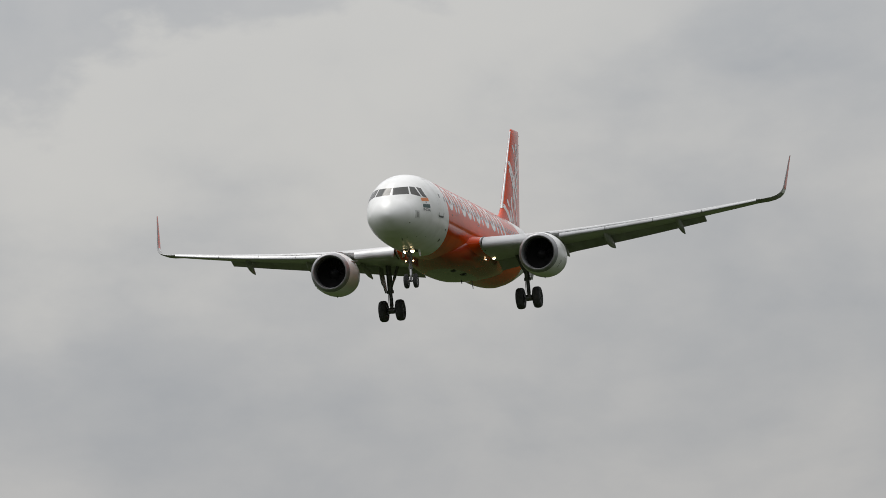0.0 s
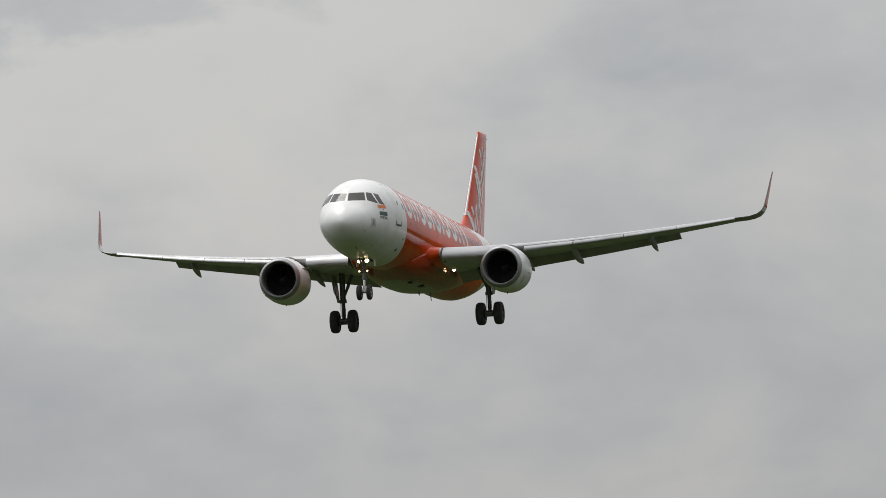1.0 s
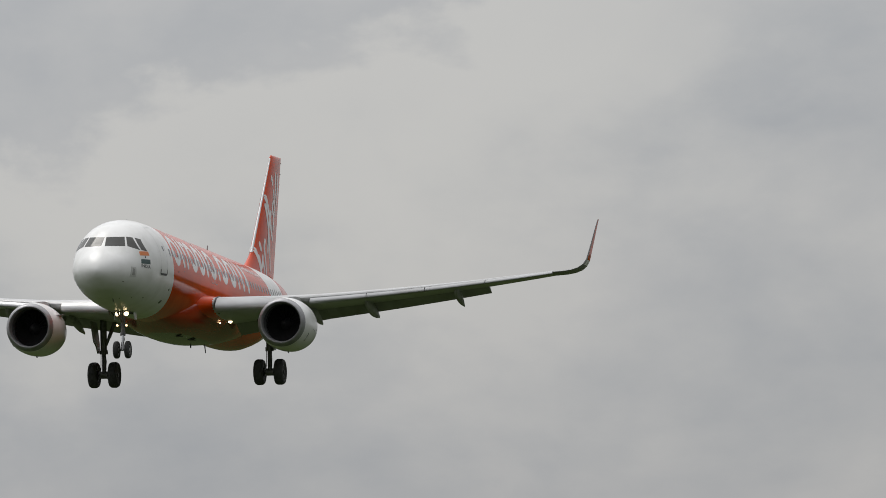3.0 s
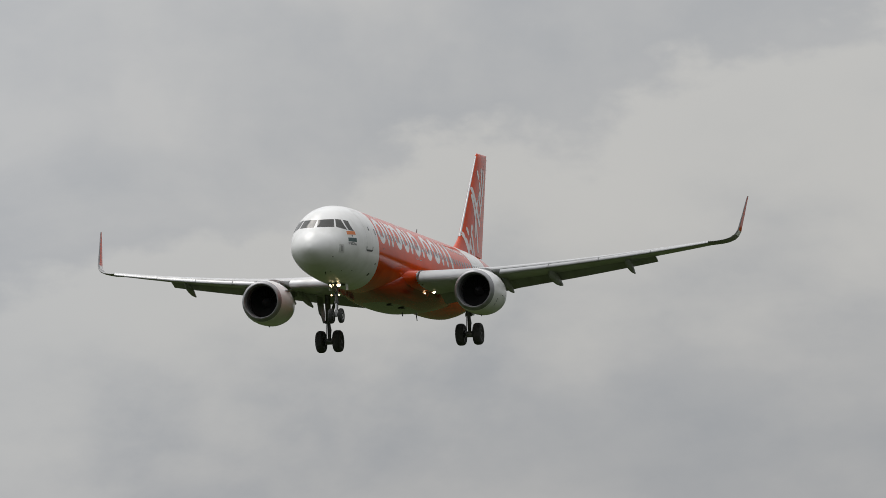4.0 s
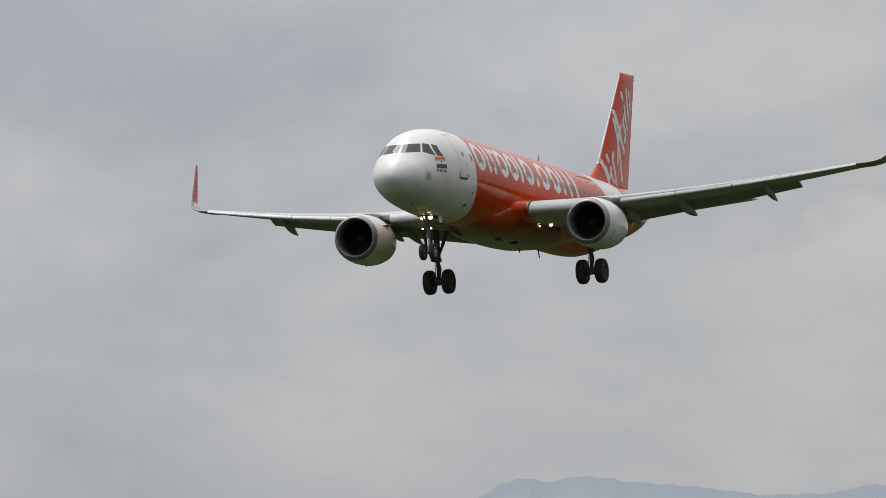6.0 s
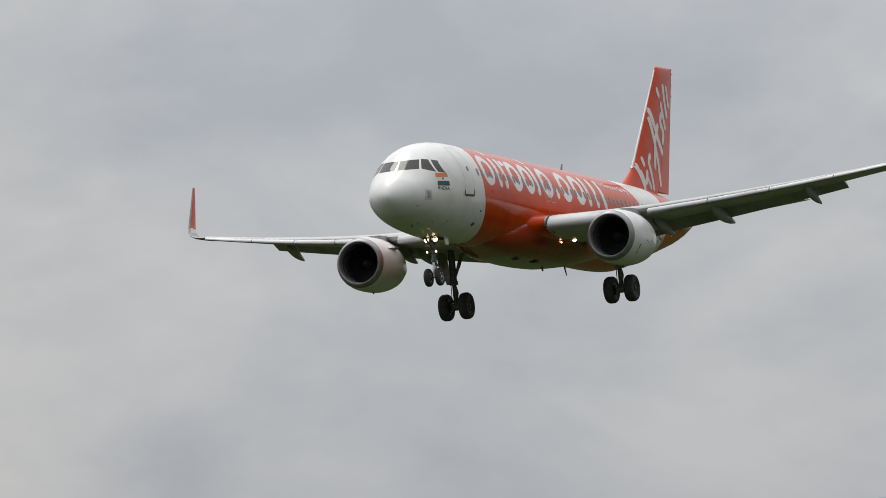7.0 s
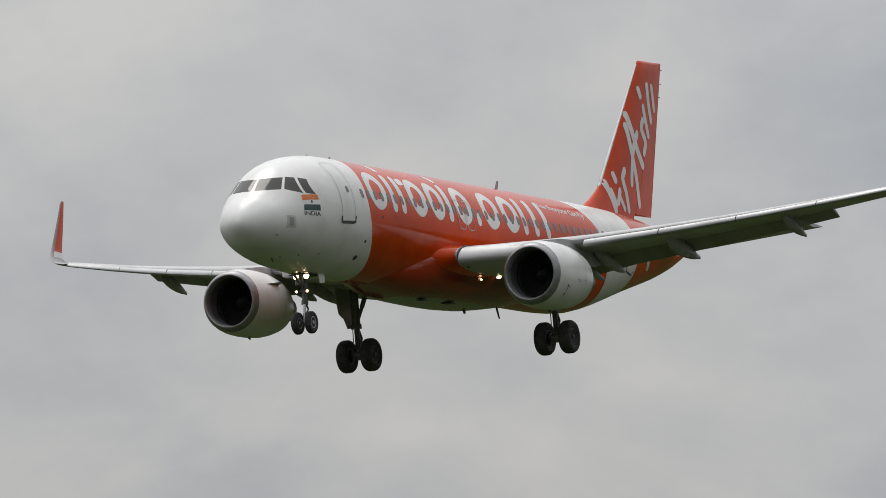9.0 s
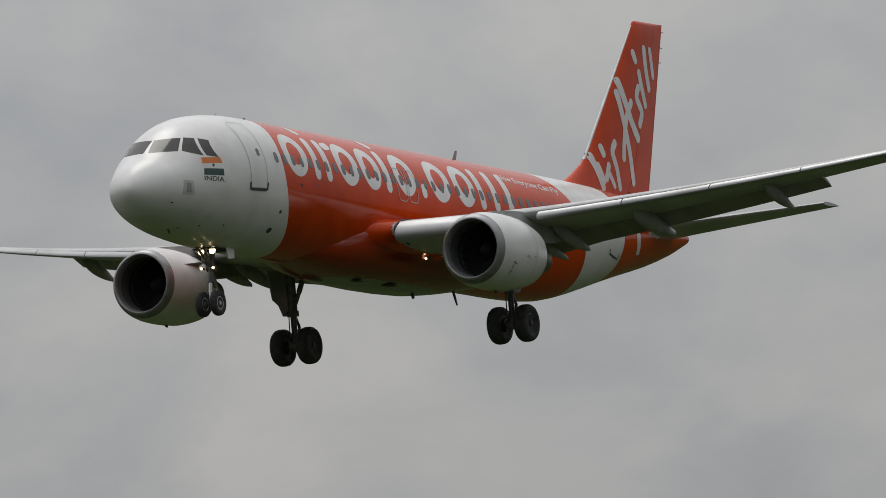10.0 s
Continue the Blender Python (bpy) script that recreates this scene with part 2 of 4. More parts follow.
LAMP_SMALL = material("small_lit_lamp", (0.9, 0.8, 0.6), 0.3, 0, None, 3, 0, 3, 0, (1.0, 0.66, 0.34, 4.0))
GRASS = material("mown_grass", (0.034, 0.046, 0.017), 0.9, 0, (0.025, 0.035, 0.013), 0.02, 0.2, 3, shine=0.0)


# ---- mesh helpers ----
def part(name, verts, faces, mat, parent, label="", flat=False, angle=40):
    mesh = bpy.data.meshes.new(name)
    mesh.from_pydata([tuple(v) for v in verts], [], faces)
    bm = bmesh.new()
    bm.from_mesh(mesh)
    bmesh.ops.remove_doubles(bm, verts=bm.verts, dist=1e-5)
    bmesh.ops.recalc_face_normals(bm, faces=bm.faces)
    bm.to_mesh(mesh)
    bm.free()
    if not flat:
        mesh.shade_smooth()
        mesh.set_sharp_from_angle(angle=radians(angle))
    mesh.materials.append(mat)
    ob = new(name, mesh)
    ob.parent = parent
    if label:
        ob["label"] = label
    return ob


def loft(rings, closed=True, caps=True):
    n = len(rings[0])
    verts = [p for ring in rings for p in ring]
    faces = []
    for i in range(len(rings) - 1):
        for j in range(n if closed else n - 1):
            k = (j + 1) % n
            faces.append((i * n + j, i * n + k, (i + 1) * n + k, (i + 1) * n + j))
    if caps:
        faces.append(tuple(range(n))[::-1])
        faces.append(tuple(range((len(rings) - 1) * n, len(rings) * n)))
    return verts, faces


def join(*pieces):
    verts, faces = [], []
    for v, f in pieces:
        base = len(verts)
        verts += list(v)
        faces += [tuple(i + base for i in face) for face in f]
    return verts, faces


def tube(a, b, r0, r1=None, n=14, caps=True):
    a, b = Vector(a), Vector(b)
    r1 = r0 if r1 is None else r1
    way = (b - a).normalized()
    side = way.orthogonal().normalized()
    other = way.cross(side)
    rings = []
    for p, r in ((a, r0), (b, r1)):
        rings.append([p + side * math.cos(q) * r + other * math.sin(q) * r for q in (2 * math.pi * i / n for i in range(n))])
    return loft(rings, True, caps)


def turned(profile, y, z, n=48, closed=False):
    """A body of revolution about an axis along the aircraft: rows of (station, radius)."""
    rings = [[at(s, y + r * math.cos(q), z + r * math.sin(q)) for q in (2 * math.pi * i / n for i in range(n))] for s, r in profile]
    if closed:
        rings.append(rings[0])
    return loft(rings, True, False)


def spun(profile, s, y, z, n=36):
    """A body of revolution about a wheel's axle: rows of (offset along the axle, radius)."""
    rings = [[at(s + r * math.cos(q), y + d, z + r * math.sin(q)) for q in (2 * math.pi * i / n for i in range(n))] for d, r in profile]
    return loft(rings, True, True)


def slab(outline, depth):
    """A plate from a flat outline, thickened along depth."""
    d = Vector(depth)
    near = [Vector(p) - d / 2 for p in outline]
    far = [Vector(p) + d / 2 for p in outline]
    return loft([near, far])


def at(s, y, z):
    """A place on the aircraft: metres behind the nose, to its left, above the axis of the cabin."""
    return Vector((17.0 - s, y, z))


# ---- the aircraft's body ----
# station, top, bottom, half width, height of the widest point
BODY = [(0.56, -0.64, -0.64, 0, -0.64),
        (0.6, -0.48, -0.79, 0.19, -0.64),
        (0.7, -0.3, -0.94, 0.4, -0.63),
        (0.92, -0.05, -1.14, 0.69, -0.61),
        (1.2, 0.2, -1.36, 0.99, -0.57),
        (1.5, 0.4, -1.49, 1.18, -0.54),
        (1.75, 0.58, -1.58, 1.31, -0.5),
        (2.0, 0.8, -1.66, 1.41, -0.46),
        (2.4, 1.13, -1.76, 1.53, -0.4),
        (2.8, 1.42, -1.83, 1.63, -0.34),
        (3.2, 1.62, -1.89, 1.71, -0.28),
        (3.6, 1.76, -1.93, 1.78, -0.22),
        (4.2, 1.89, -1.98, 1.86, -0.14),
        (5, 2.0, -2.03, 1.93, -0.06),
        (6, 2.06, -2.06, 1.968, -0.01),
        (7, 2.07, -2.07, 1.975, 0),
        (15, 2.07, -2.07, 1.975, 0),
        (24, 2.07, -2.07, 1.975, 0),
        (25.2, 2.07, -2.05, 1.97, 0.02),
        (26.5, 2.07, -1.97, 1.94, 0.05),
        (28, 2.06, -1.7, 1.87, 0.15),
        (30, 2.03, -1.22, 1.7, 0.36),
        (32, 1.95, -0.76, 1.42, 0.6),
        (34, 1.8, -0.32, 1.06, 0.8),
        (36, 1.52, 0.22, 0.6, 0.94),
        (37.0, 1.28, 0.56, 0.34, 0.95),
        (37.45, 1.16, 0.72, 0.22, 0.94)]
# interpolated over the root of the station, so that the nose comes out blunt
TIP = BODY[0][0]
ROOTS = [math.sqrt(row[0] - TIP) for row in BODY]


def section(s):
    q, i = math.sqrt(max(s - TIP, 0.0)), 0
    while i < len(ROOTS) - 2 and q > ROOTS[i + 1]:
        i += 1

    def slope(k, c):
        if k <= 0:
            return (BODY[1][c] - BODY[0][c]) / (ROOTS[1] - ROOTS[0])
        if k >= len(ROOTS) - 1:
            return (BODY[-1][c] - BODY[-2][c]) / (ROOTS[-1] - ROOTS[-2])
        a = (BODY[k][c] - BODY[k - 1][c]) / (ROOTS[k] - ROOTS[k - 1])
        b = (BODY[k + 1][c] - BODY[k][c]) / (ROOTS[k + 1] - ROOTS[k])
        return 0.0 if a * b <= 0 else 2 * a * b / (a + b)
    h = ROOTS[i + 1] - ROOTS[i]
    u = (q - ROOTS[i]) / h
    return [(2 * u ** 3 - 3 * u * u + 1) * BODY[i][c] + (u ** 3 - 2 * u * u + u) * slope(i, c) * h
            + (3 * u * u - 2 * u ** 3) * BODY[i + 1][c] + (u ** 3 - u * u) * slope(i + 1, c) * h for c in range(1, 5)]


def skin(s, degrees, off=0.0):
    """A place on the body's skin at a station, by the angle up from its widest point on the left."""
    top, low, wide, mid = section(s)
    si, co = math.sin(radians(degrees)), math.cos(radians(degrees))
    return at(s, (wide + off) * co, mid + ((top - mid) if si > 0 else (mid - low)) * si + off * si)


def mirrored(verts):
    return [Vector((v[0], -v[1], v[2])) for v in verts]


def ahead(p, off):
    """The place on the nose's skin straight before or behind p, raised by off."""
    low, high = TIP + 0.01, 5.0
    for _ in range(30):
        s = (low + high) / 2
        top, base, wide, mid = section(s)
        inside = (p.y / wide) ** 2 + ((p.z - mid) / ((top - mid) if p.z > mid else (mid - base))) ** 2 < 1
        low, high = (low, s) if inside else (s, high)
    top, base, wide, mid = section(high)
    return skin(high, math.degrees(math.atan2((p.z - mid) / ((top - mid) if p.z > mid else (mid - base)), p.y / wide)), off)


def patch(corners, off, n=5, m=5, flat=False):
    """A piece of skin between four corners (station, angle), raised by off, with a rim that goes down to the skin."""
    a, b, c, d = [skin(*corner) for corner in corners]

    def spot(u, v, o):
        p = (a * (1 - u) + b * u) * (1 - v) + (d * (1 - u) + c * u) * v
        if flat:
            return ahead(p, o)
        top, low, wide, mid = section(17.0 - p.x)
        return skin(17.0 - p.x, math.degrees(math.atan2((p.z - mid) / ((top - mid) if p.z > mid else (mid - low)), p.y / wide)), o)
    verts = [spot(i / n, j / m, off) for j in range(m + 1) for i in range(n + 1)]
    faces = [(j * (n + 1) + i, j * (n + 1) + i + 1, (j + 1) * (n + 1) + i + 1, (j + 1) * (n + 1) + i) for j in range(m) for i in range(n)]
    border = [(i / n, 0) for i in range(n)] + [(1, j / m) for j in range(m)] + [(1 - i / n, 1) for i in range(n)] + [(0, 1 - j / m) for j in range(m)]
    rim = [[spot(u, v, off) for u, v in border], [spot(u, v, -0.02) for u, v in border]]
    return join((verts, faces), loft(rim, True, False))


def ribbon(path, width, off, wrap, loop=False):
    """A painted stroke with round ends along a path of flat points, laid on a surface by wrap(u, v, off)."""
    pts = [Vector((p[0], p[1])) for p in path]
    n = len(pts)
    left, right = [], []
    for i, p in enumerate(pts):
        before = pts[i - 1] if (i or loop) else pts[0]
        after = pts[(i + 1) % n] if (i < n - 1 or loop) else pts[-1]
        way = (after - before).normalized()
        side = Vector((-way.y, way.x)) * width / 2
        left.append(p + side), right.append(p - side)
    cells = []
    for i in range(n if loop else n - 1):
        k = (i + 1) % n
        mid0, mid1 = (left[i] + right[i]) / 2, (left[k] + right[k]) / 2
        cells.append((left[i], left[k], mid1, mid0)), cells.append((mid0, mid1, right[k], right[i]))
    verts, faces = [], []
    for cell in cells:
        faces.append(tuple(range(len(verts), len(verts) + 4)))
        verts += [wrap(q.x, q.y, off) for q in cell]
    if not loop:
        for end, towards in ((0, 1), (-1, -2)):
            way = (pts[end] - pts[towards]).normalized()
            side = Vector((-way.y, way.x))
            fan = [pts[end] + (side * math.cos(a) + way * math.sin(a)) * width / 2 for a in (math.pi * k / 8 for k in range(9))]
            base = len(verts)
            verts += [wrap(q.x, q.y, off) for q in [pts[end]] + fan]
            faces += [(base, base + 1 + k, base + 2 + k) for k in range(8)]
    return verts, faces


def bulls_eye(middle, ring, off):
    """A rounded plate that follows the skin: a rim down into it, the outline, a half-size outline and the middle."""
    n = len(ring)
    half = [((p[0] + middle[0]) / 2, (p[1] + middle[1]) / 2) for p in ring]
    rows = [[skin(*p, -0.02) for p in ring], [skin(*p, off) for p in ring], [skin(*p, off) for p in half]]
    verts, faces = loft(rows, True, False)
    verts.append(skin(*middle, off))
    faces += [(2 * n + k, 2 * n + (k + 1) % n, 3 * n) for k in range(n)]
    return verts, faces


def smooth_path(points, steps=8):
    pts = [Vector(p) for p in points]
    out = []
    for i in range(len(pts) - 1):
        p0, p1, p2, p3 = pts[max(i - 1, 0)], pts[i], pts[i + 1], pts[min(i + 2, len(pts) - 1)]
        for k in range(steps):
            u = k / steps
            out.append(0.5 * (2 * p1 + (p2 - p0) * u + (2 * p0 - 5 * p1 + 4 * p2 - p3) * u * u + (3 * p1 - p0 - 3 * p2 + p3) * u ** 3))
    return out + [pts[-1]]


airliner = tagged(new("airliner"), "twin-engine narrow-body airliner, red and white, wheels and flaps down", "airplane")


def build_fuselage():
    stations = [TIP + d for d in (0.0001, 0.01, 0.04, 0.09, 0.16, 0.26, 0.38, 0.54, 0.75)] + [1.4, 1.6, 1.8, 2.0, 2.2, 2.4, 2.6, 2.85, 3.1, 3.4, 3.8, 4.3, 5, 5.7, 6.4, 7]
    stations += [7 + 0.75 * i for i in range(1, 23)] + [24.2, 25, 25.8, 26.6, 27.4, 28.2, 29, 30, 31, 32, 33, 34, 35, 36, 36.5, 37.0, 37.45]
    rings = [[skin(s, 360 * i / 72) for i in range(72)] for s in stations]
    body = part("fuselage", *loft(rings), LIVERY, airliner, "white nose, red cabin, white band before the red tail cone")

    # cockpit glass: corners by station and angle
    panes = [[(1.69, 86.4), (2.06, 50.2), (2.51, 60.2), (2.20, 88.6)],
             [(2.15, 47.0), (2.70, 27.4), (2.80, 49.2), (2.57, 58.2)],
             [(2.83, 26.0), (3.30, 20.8), (3.23, 40.0), (2.91, 46.8)]]
    for corners in panes:
        v, f = patch(corners, 0.006, 8, 6, True)
        part("cockpit_window", v, f, GLASS, body, "dark grey glass")
        part("cockpit_window", mirrored(v), f, GLASS, body, "dark grey glass")

    # cabin windows, two frames to a row of seats
    doors = ((4.72, 5.72), (31.0, 31.8))
    for i in range(46):
        s = 6.42 + 0.533 * i
        if s > 29.6:
            break
        ring = []
        for q in range(16):
            a = 2 * math.pi * q / 16
            ring.append((s + 0.115 * math.copysign(abs(math.cos(a)) ** 0.75, math.cos(a)), 18.8 + 4.9 * math.copysign(abs(math.sin(a)) ** 0.75, math.sin(a))))
        v, f = bulls_eye((s, 18.8), ring, 0.006)
        part("cabin_window", v, f, PANE, body)
        part("cabin_window", mirrored(v), f, PANE, body)

    # front doors with a shut outline, a small window and a dark sill
    def wrap(u, v, off):
        return skin(u, degrees_of(v), off)
    for front, rear, low, high in ((4.74, 5.66, -9.5, 57.0),):
        lo, hi = radians(low) * 2, radians(high) * 2
        r = 0.12
        path = [(front, lo), (rear, lo), (rear, hi - r), (rear - r, hi), (front + r, hi), (front, hi - r)]
        dense = []
        for k in range(len(path)):
            a, b = Vector(path[k]), Vector(path[(k + 1) % len(path)])
            steps = max(1, int((b - a).length / 0.15))
            dense += [a + (b - a) * j / steps for j in range(steps)]
        v, f = ribbon(dense, 0.024, 0.004, wrap, True)
        door = part("door", v, f, SEAM, body, "shut cabin door with a grey outline")
        part("door", mirrored(v), f, SEAM, body, "shut cabin door with a grey outline")
        sill = [(front - 0.03, lo + 0.14), (front - 0.02, lo - 0.02), (front + 0.1, lo - 0.05), ((front + rear) / 2, lo - 0.05), (rear - 0.1, lo - 0.05), (rear + 0.02, lo - 0.02), (rear + 0.03, lo + 0.14)]
        v, f = ribbon(sill, 0.09, 0.009, wrap)
        part("door_sill", v, f, SEAL, door, "dark rubber sill")
        ring = [(5.38 + 0.085 * math.cos(a), 22.0 + 3.6 * math.sin(a)) for a in (2 * math.pi * k / 14 for k in range(14))]
        v, f = bulls_eye((5.38, 22.0), ring, 0.008)
        part("door_window", v, f, PANE, door)

    # sill of the rear door
    low_edge = [(28.75, radians(-17) * 2), (28.78, radians(-21.5) * 2), (29.2, radians(-26) * 2), (29.64, radians(-30.5) * 2), (29.68, radians(-26) * 2)]
    v, f = ribbon(low_edge, 0.07, 0.006, wrap)
    part("rear_door_sill", v, f, SEAL, body, "dark rubber sill")

    # overwing exits
    for front, rear in ((14.04, 14.66), (14.74, 15.36)):
        path = []
        for k in range(40):
            a = 2 * math.pi * k / 40
            path.append(((front + rear) / 2 + 0.29 * math.copysign(abs(math.cos(a)) ** 0.4, math.cos(a)), 0.53 + 0.52 * math.copysign(abs(math.sin(a)) ** 0.4, math.sin(a))))
        v, f = ribbon(path, 0.03, 0.011, wrap, True)
        part("overwing_exit", v, f, SEAM, body, "shut exit hatch with a pale outline")
        part("overwing_exit", mirrored(v), f, SEAM, body, "shut exit hatch with a pale outline")

    # flag, country name and static plaque below the cockpit
    v, f = patch([(2.53, 20.2), (3.38, 14.5), (3.35, 20.2), (2.57, 26.6)], 0.004)
    part("flag_stripe", v, f, SAFFRON, body, "saffron stripe of the national flag")
    v, f = patch([(2.49, 7.5), (3.37, 3.2), (3.38, 9.3), (2.54, 14.2)], 0.004)
    part("flag_stripe", v, f, FLAG_GREEN, body, "dark green stripe of the national flag")
    ring = [(2.96 + 0.05 * math.cos(a), 14.6 + 1.6 * math.sin(a)) for a in (2 * math.pi * k / 12 for k in range(12))]
    v, f = loft([[skin(*p, -0.01) for p in ring], [skin(*p, 0.004) for p in ring]])
    part("flag_wheel", v, f, TEXT_GREY, body, "small dark wheel in the middle of the flag")
    write_on("INDIA", 0.165, 2.48, 3.37, lambda u, v, off: skin(u, 1.7 - 5.1 * (u - 2.47) + degrees_of(v), off), TEXT_GREY, body, "dark grey country name")
    v, f = patch([(1.67, -17.0), (2.10, -16.6), (2.02, 3.2), (1.69, 7.0)], 0.006)
    plate = part("static_plate", v, f, PLATE_GREY, body, "pale square plate round a port")
    v, f = patch([(1.79, -13.0), (1.97, -13.0), (1.93, 0.4), (1.78, 2.2)], 0.012)
    part("static_port", v, f, PLAQUE, plate, "grey oval port")
    for s, g, r in ((2.48, -69, 0.04), (3.11, -56, 0.045), (4.14, -49, 0.04), (1.45, -33, 0.05), (6.77, -27.5, 0.07), (6.68, -46, 0.13), (7.79, -2, 0.06), (8.83, 0.7, 0.03)):
        ring = [(s + r * math.cos(a), g + math.degrees(r * 0.8 / 2) * math.sin(a)) for a in (2 * math.pi * k / 12 for k in range(12))]
        v, f = bulls_eye((s, g), ring, 0.005)
        part("service_port", v, f, SEAL, body, "small dark port")

    # brand lettering as plain strokes and rings
    def lean(u, v, off):
        return skin(u + 0.06 * v, degrees_of(v), off)

    def ring_path(a, b, lo, hi, n=36):
        return [((a + b) / 2 + (b - a) / 2 * math.cos(q), (lo + hi) / 2 + (hi - lo) / 2 * math.sin(q)) for q in (2 * math.pi * k / n for k in range(n))]
    strokes = []
    for a, b in ((7.16, 8.26), (10.50, 11.52), (12.06, 12.94), (14.22, 15.20), (16.46, 17.50), (18.14, 19.14)):
        strokes.append((ring_path(a, b, 0.36, 1.50), 0.36, True))
    for a in (8.92, 9.64, 13.50, 19.72, 20.66, 21.62):
        strokes.append((smooth_path([(a, 1.52), (a, 0.9), (a, 0.36)]), 0.35, False))
    for path in ([(9.00, 1.99), (8.86, 2.22)], [(13.58, 1.97), (13.44, 2.18)], [(10.05, 1.45), (10.28, 1.48)], [(15.80, 0.37), (15.80, 0.52)]):
        strokes.append((smooth_path(path), 0.32, False))
    for k, (path, width, loop) in enumerate(strokes):
        v, f = ribbon(path, width, 0.0025 + 0.0006 * (k % 2), lean, loop)
        part("lettering_stroke", v, f, LETTER_PAINT, body, "white painted stroke")
        part("lettering_stroke", mirrored(v), f, LETTER_PAINT, body, "white painted stroke")
    write_on("Now Everyone Can Fly", 0.34, 21.75, 25.6, lambda u, v, off: skin(u + 0.3 * v, 39.5 - 1.35 * (u - 21.75) + degrees_of(v), off), LETTER_PAINT, body, "white painted slogan")

    # registration behind the wing as plain bars
    for k in range(5):
        v, f = ribbon([(27.3 + 0.27 * k, -0.05), (27.3 + 0.27 * k, 0.22)], 0.16, 0.004, wrap)
        part("registration_bar", v, f, SEAL, body, "dark bar")

    # pale panel where the tailplane turns, and a white stroke before it
    for name, corners, mat, label in (("trim_panel", [(32.2, -2), (33.2, -12), (34.4, -2), (33.6, 8)], PLATE_GREY, "pale panel round the tailplane root"),
                                      ("tail_stroke", [(31.4, -31), (31.72, -32), (31.28, 2), (30.9, 2)], LETTER_PAINT, "white painted stroke")):
        v, f = patch(corners, 0.004 if name == "trim_panel" else 0.008, 7, 7)
        part(name, v, f, mat, body, label)
        part(name, mirrored(v), f, mat, body, label)

    # aerials along the spine and belly
    def blade(s, z, h, chord, down=False, y=0.0):
        sign = -1 if down else 1
        rings = []
        for u, c, back in ((-0.1, chord, -0.1 * 0.5), (0.6, chord * 0.75, 0.3 * h), (1, chord * 0.45, 0.6 * h)):
            rings.append([at(s + back + c * (0.5 - 0.5 * math.cos(q)), y + 0.02 * math.sin(q), z + sign * h * u) for q in (2 * math.pi * k / 10 for k in range(10))])
        part("aerial", *loft(rings), SEAL if down else FAIRING_GREY, body, "thin blade aerial")
    blade(6.05, 2.05, 0.10, 0.09)
    blade(21.45, 2.07, 0.36, 0.28)
    blade(7.8, 2.07, 0.12, 0.2)
    blade(18.25, -2.38, 0.14, 0.3, True)
    blade(21.05, -2.08, 0.42, 0.2, True)
    blade(2.3, -1.68, 0.16, 0.12, True, 0.3)
    v, f = tube(at(37.3, 0, 0.94), at(37.6, 0, 0.93), 0.19, 0.16)
    part("exhaust_pipe", v, f, HOT_METAL, body, "bare metal tail exhaust")
    return body


def degrees_of(length):
    return math.degrees(length / 2.0)


def write_on(words, height, start, end, wrap, mat, parent, label):
    """Lettering in the built-in font, laid on a curved surface."""
    curve = bpy.data.curves.new("lettering", "FONT")
    curve.body, curve.size, curve.fill_mode, curve.resolution_u, curve.offset = words, 1.0, "FRONT", 3, 0.018
    ob = new("lettering", curve)
    bpy.context.view_layer.update()
    mesh = bpy.data.meshes.new_from_object(ob.evaluated_get(bpy.context.evaluated_depsgraph_get()))
    bpy.data.objects.remove(ob)
    xs, ys = [v.co.x for v in mesh.vertices], [v.co.y for v in mesh.vertices]
    x0, x1, y0, y1 = min(xs), max(xs), min(ys), max(ys)
    for v in mesh.vertices:
        v.co = wrap(start + (end - start) * (v.co.x - x0) / (x1 - x0), height * (v.co.y - y0) / (y1 - y0), 0.005)
    mesh.materials.clear()
    mesh.materials.append(mat)
    made = new("lettering", mesh)
    made.parent = parent
    made["label"] = label


fuselage = build_fuselage()


def build_belly():
    """The swollen fairing between the wings."""
    rows = [(9.4, 0.7, -1.5, -2.00), (10.4, 1.10, -1.3, -2.10), (11.3, 1.45, -1.1, -2.22), (12.2, 1.72, -0.85, -2.33), (13.1, 1.90, -0.65, -2.39), (14.2, 2.06, -0.5, -2.42), (16, 2.16, -0.5, -2.44), (17.4, 2.16, -0.5, -2.43), (18.8, 2.14, -0.55, -2.38),
            (19.8, 2.08, -0.7, -2.28), (20.6, 1.98, -0.85, -2.17), (21.4, 1.84, -1.0, -2.05), (22.2, 1.66, -1.1, -1.94), (23.2, 1.4, -1.2, -1.8), (24.2, 1.05, -1.3, -1.65)]
    rings = []
    for s, wide, top, low in rows:
        mid = low + (top - low) * 0.74
        rings.append([at(s, wide * math.copysign(abs(math.cos(q)) ** 0.78, math.cos(q)), mid + ((top - mid) if math.sin(q) > 0 else (mid - low)) * math.copysign(abs(math.sin(q)) ** 0.82, math.sin(q)))
                      for q in (2 * math.pi * k / 56 for k in range(56))])
    fairing = part("belly_fairing", *loft(rings), SHADED_BELLY_PAINT, airliner, "smooth fairing under the wing roots, red with a grey underside", angle=60)
    for s, y, w, d in ((15.2, 0.75, 0.5, 0.3), (13.4, 0.6, 0.4, 0.25)):
        v, f = slab([at(s, y - d / 2, 0), at(s + w, y - d / 2, 0), at(s + w, y + d / 2, 0), at(s, y + d / 2, 0)], (0, 0, 0.02))
        v = [Vector((p[0], p[1], p[2] - 2.415)) for p in v]
        part("air_vent", v, f, SEAL, fairing, "dark vent")


build_belly()


# ---- wings ----
def edge_front(y):
    return 12.72 + (y - 2.0) * 0.516


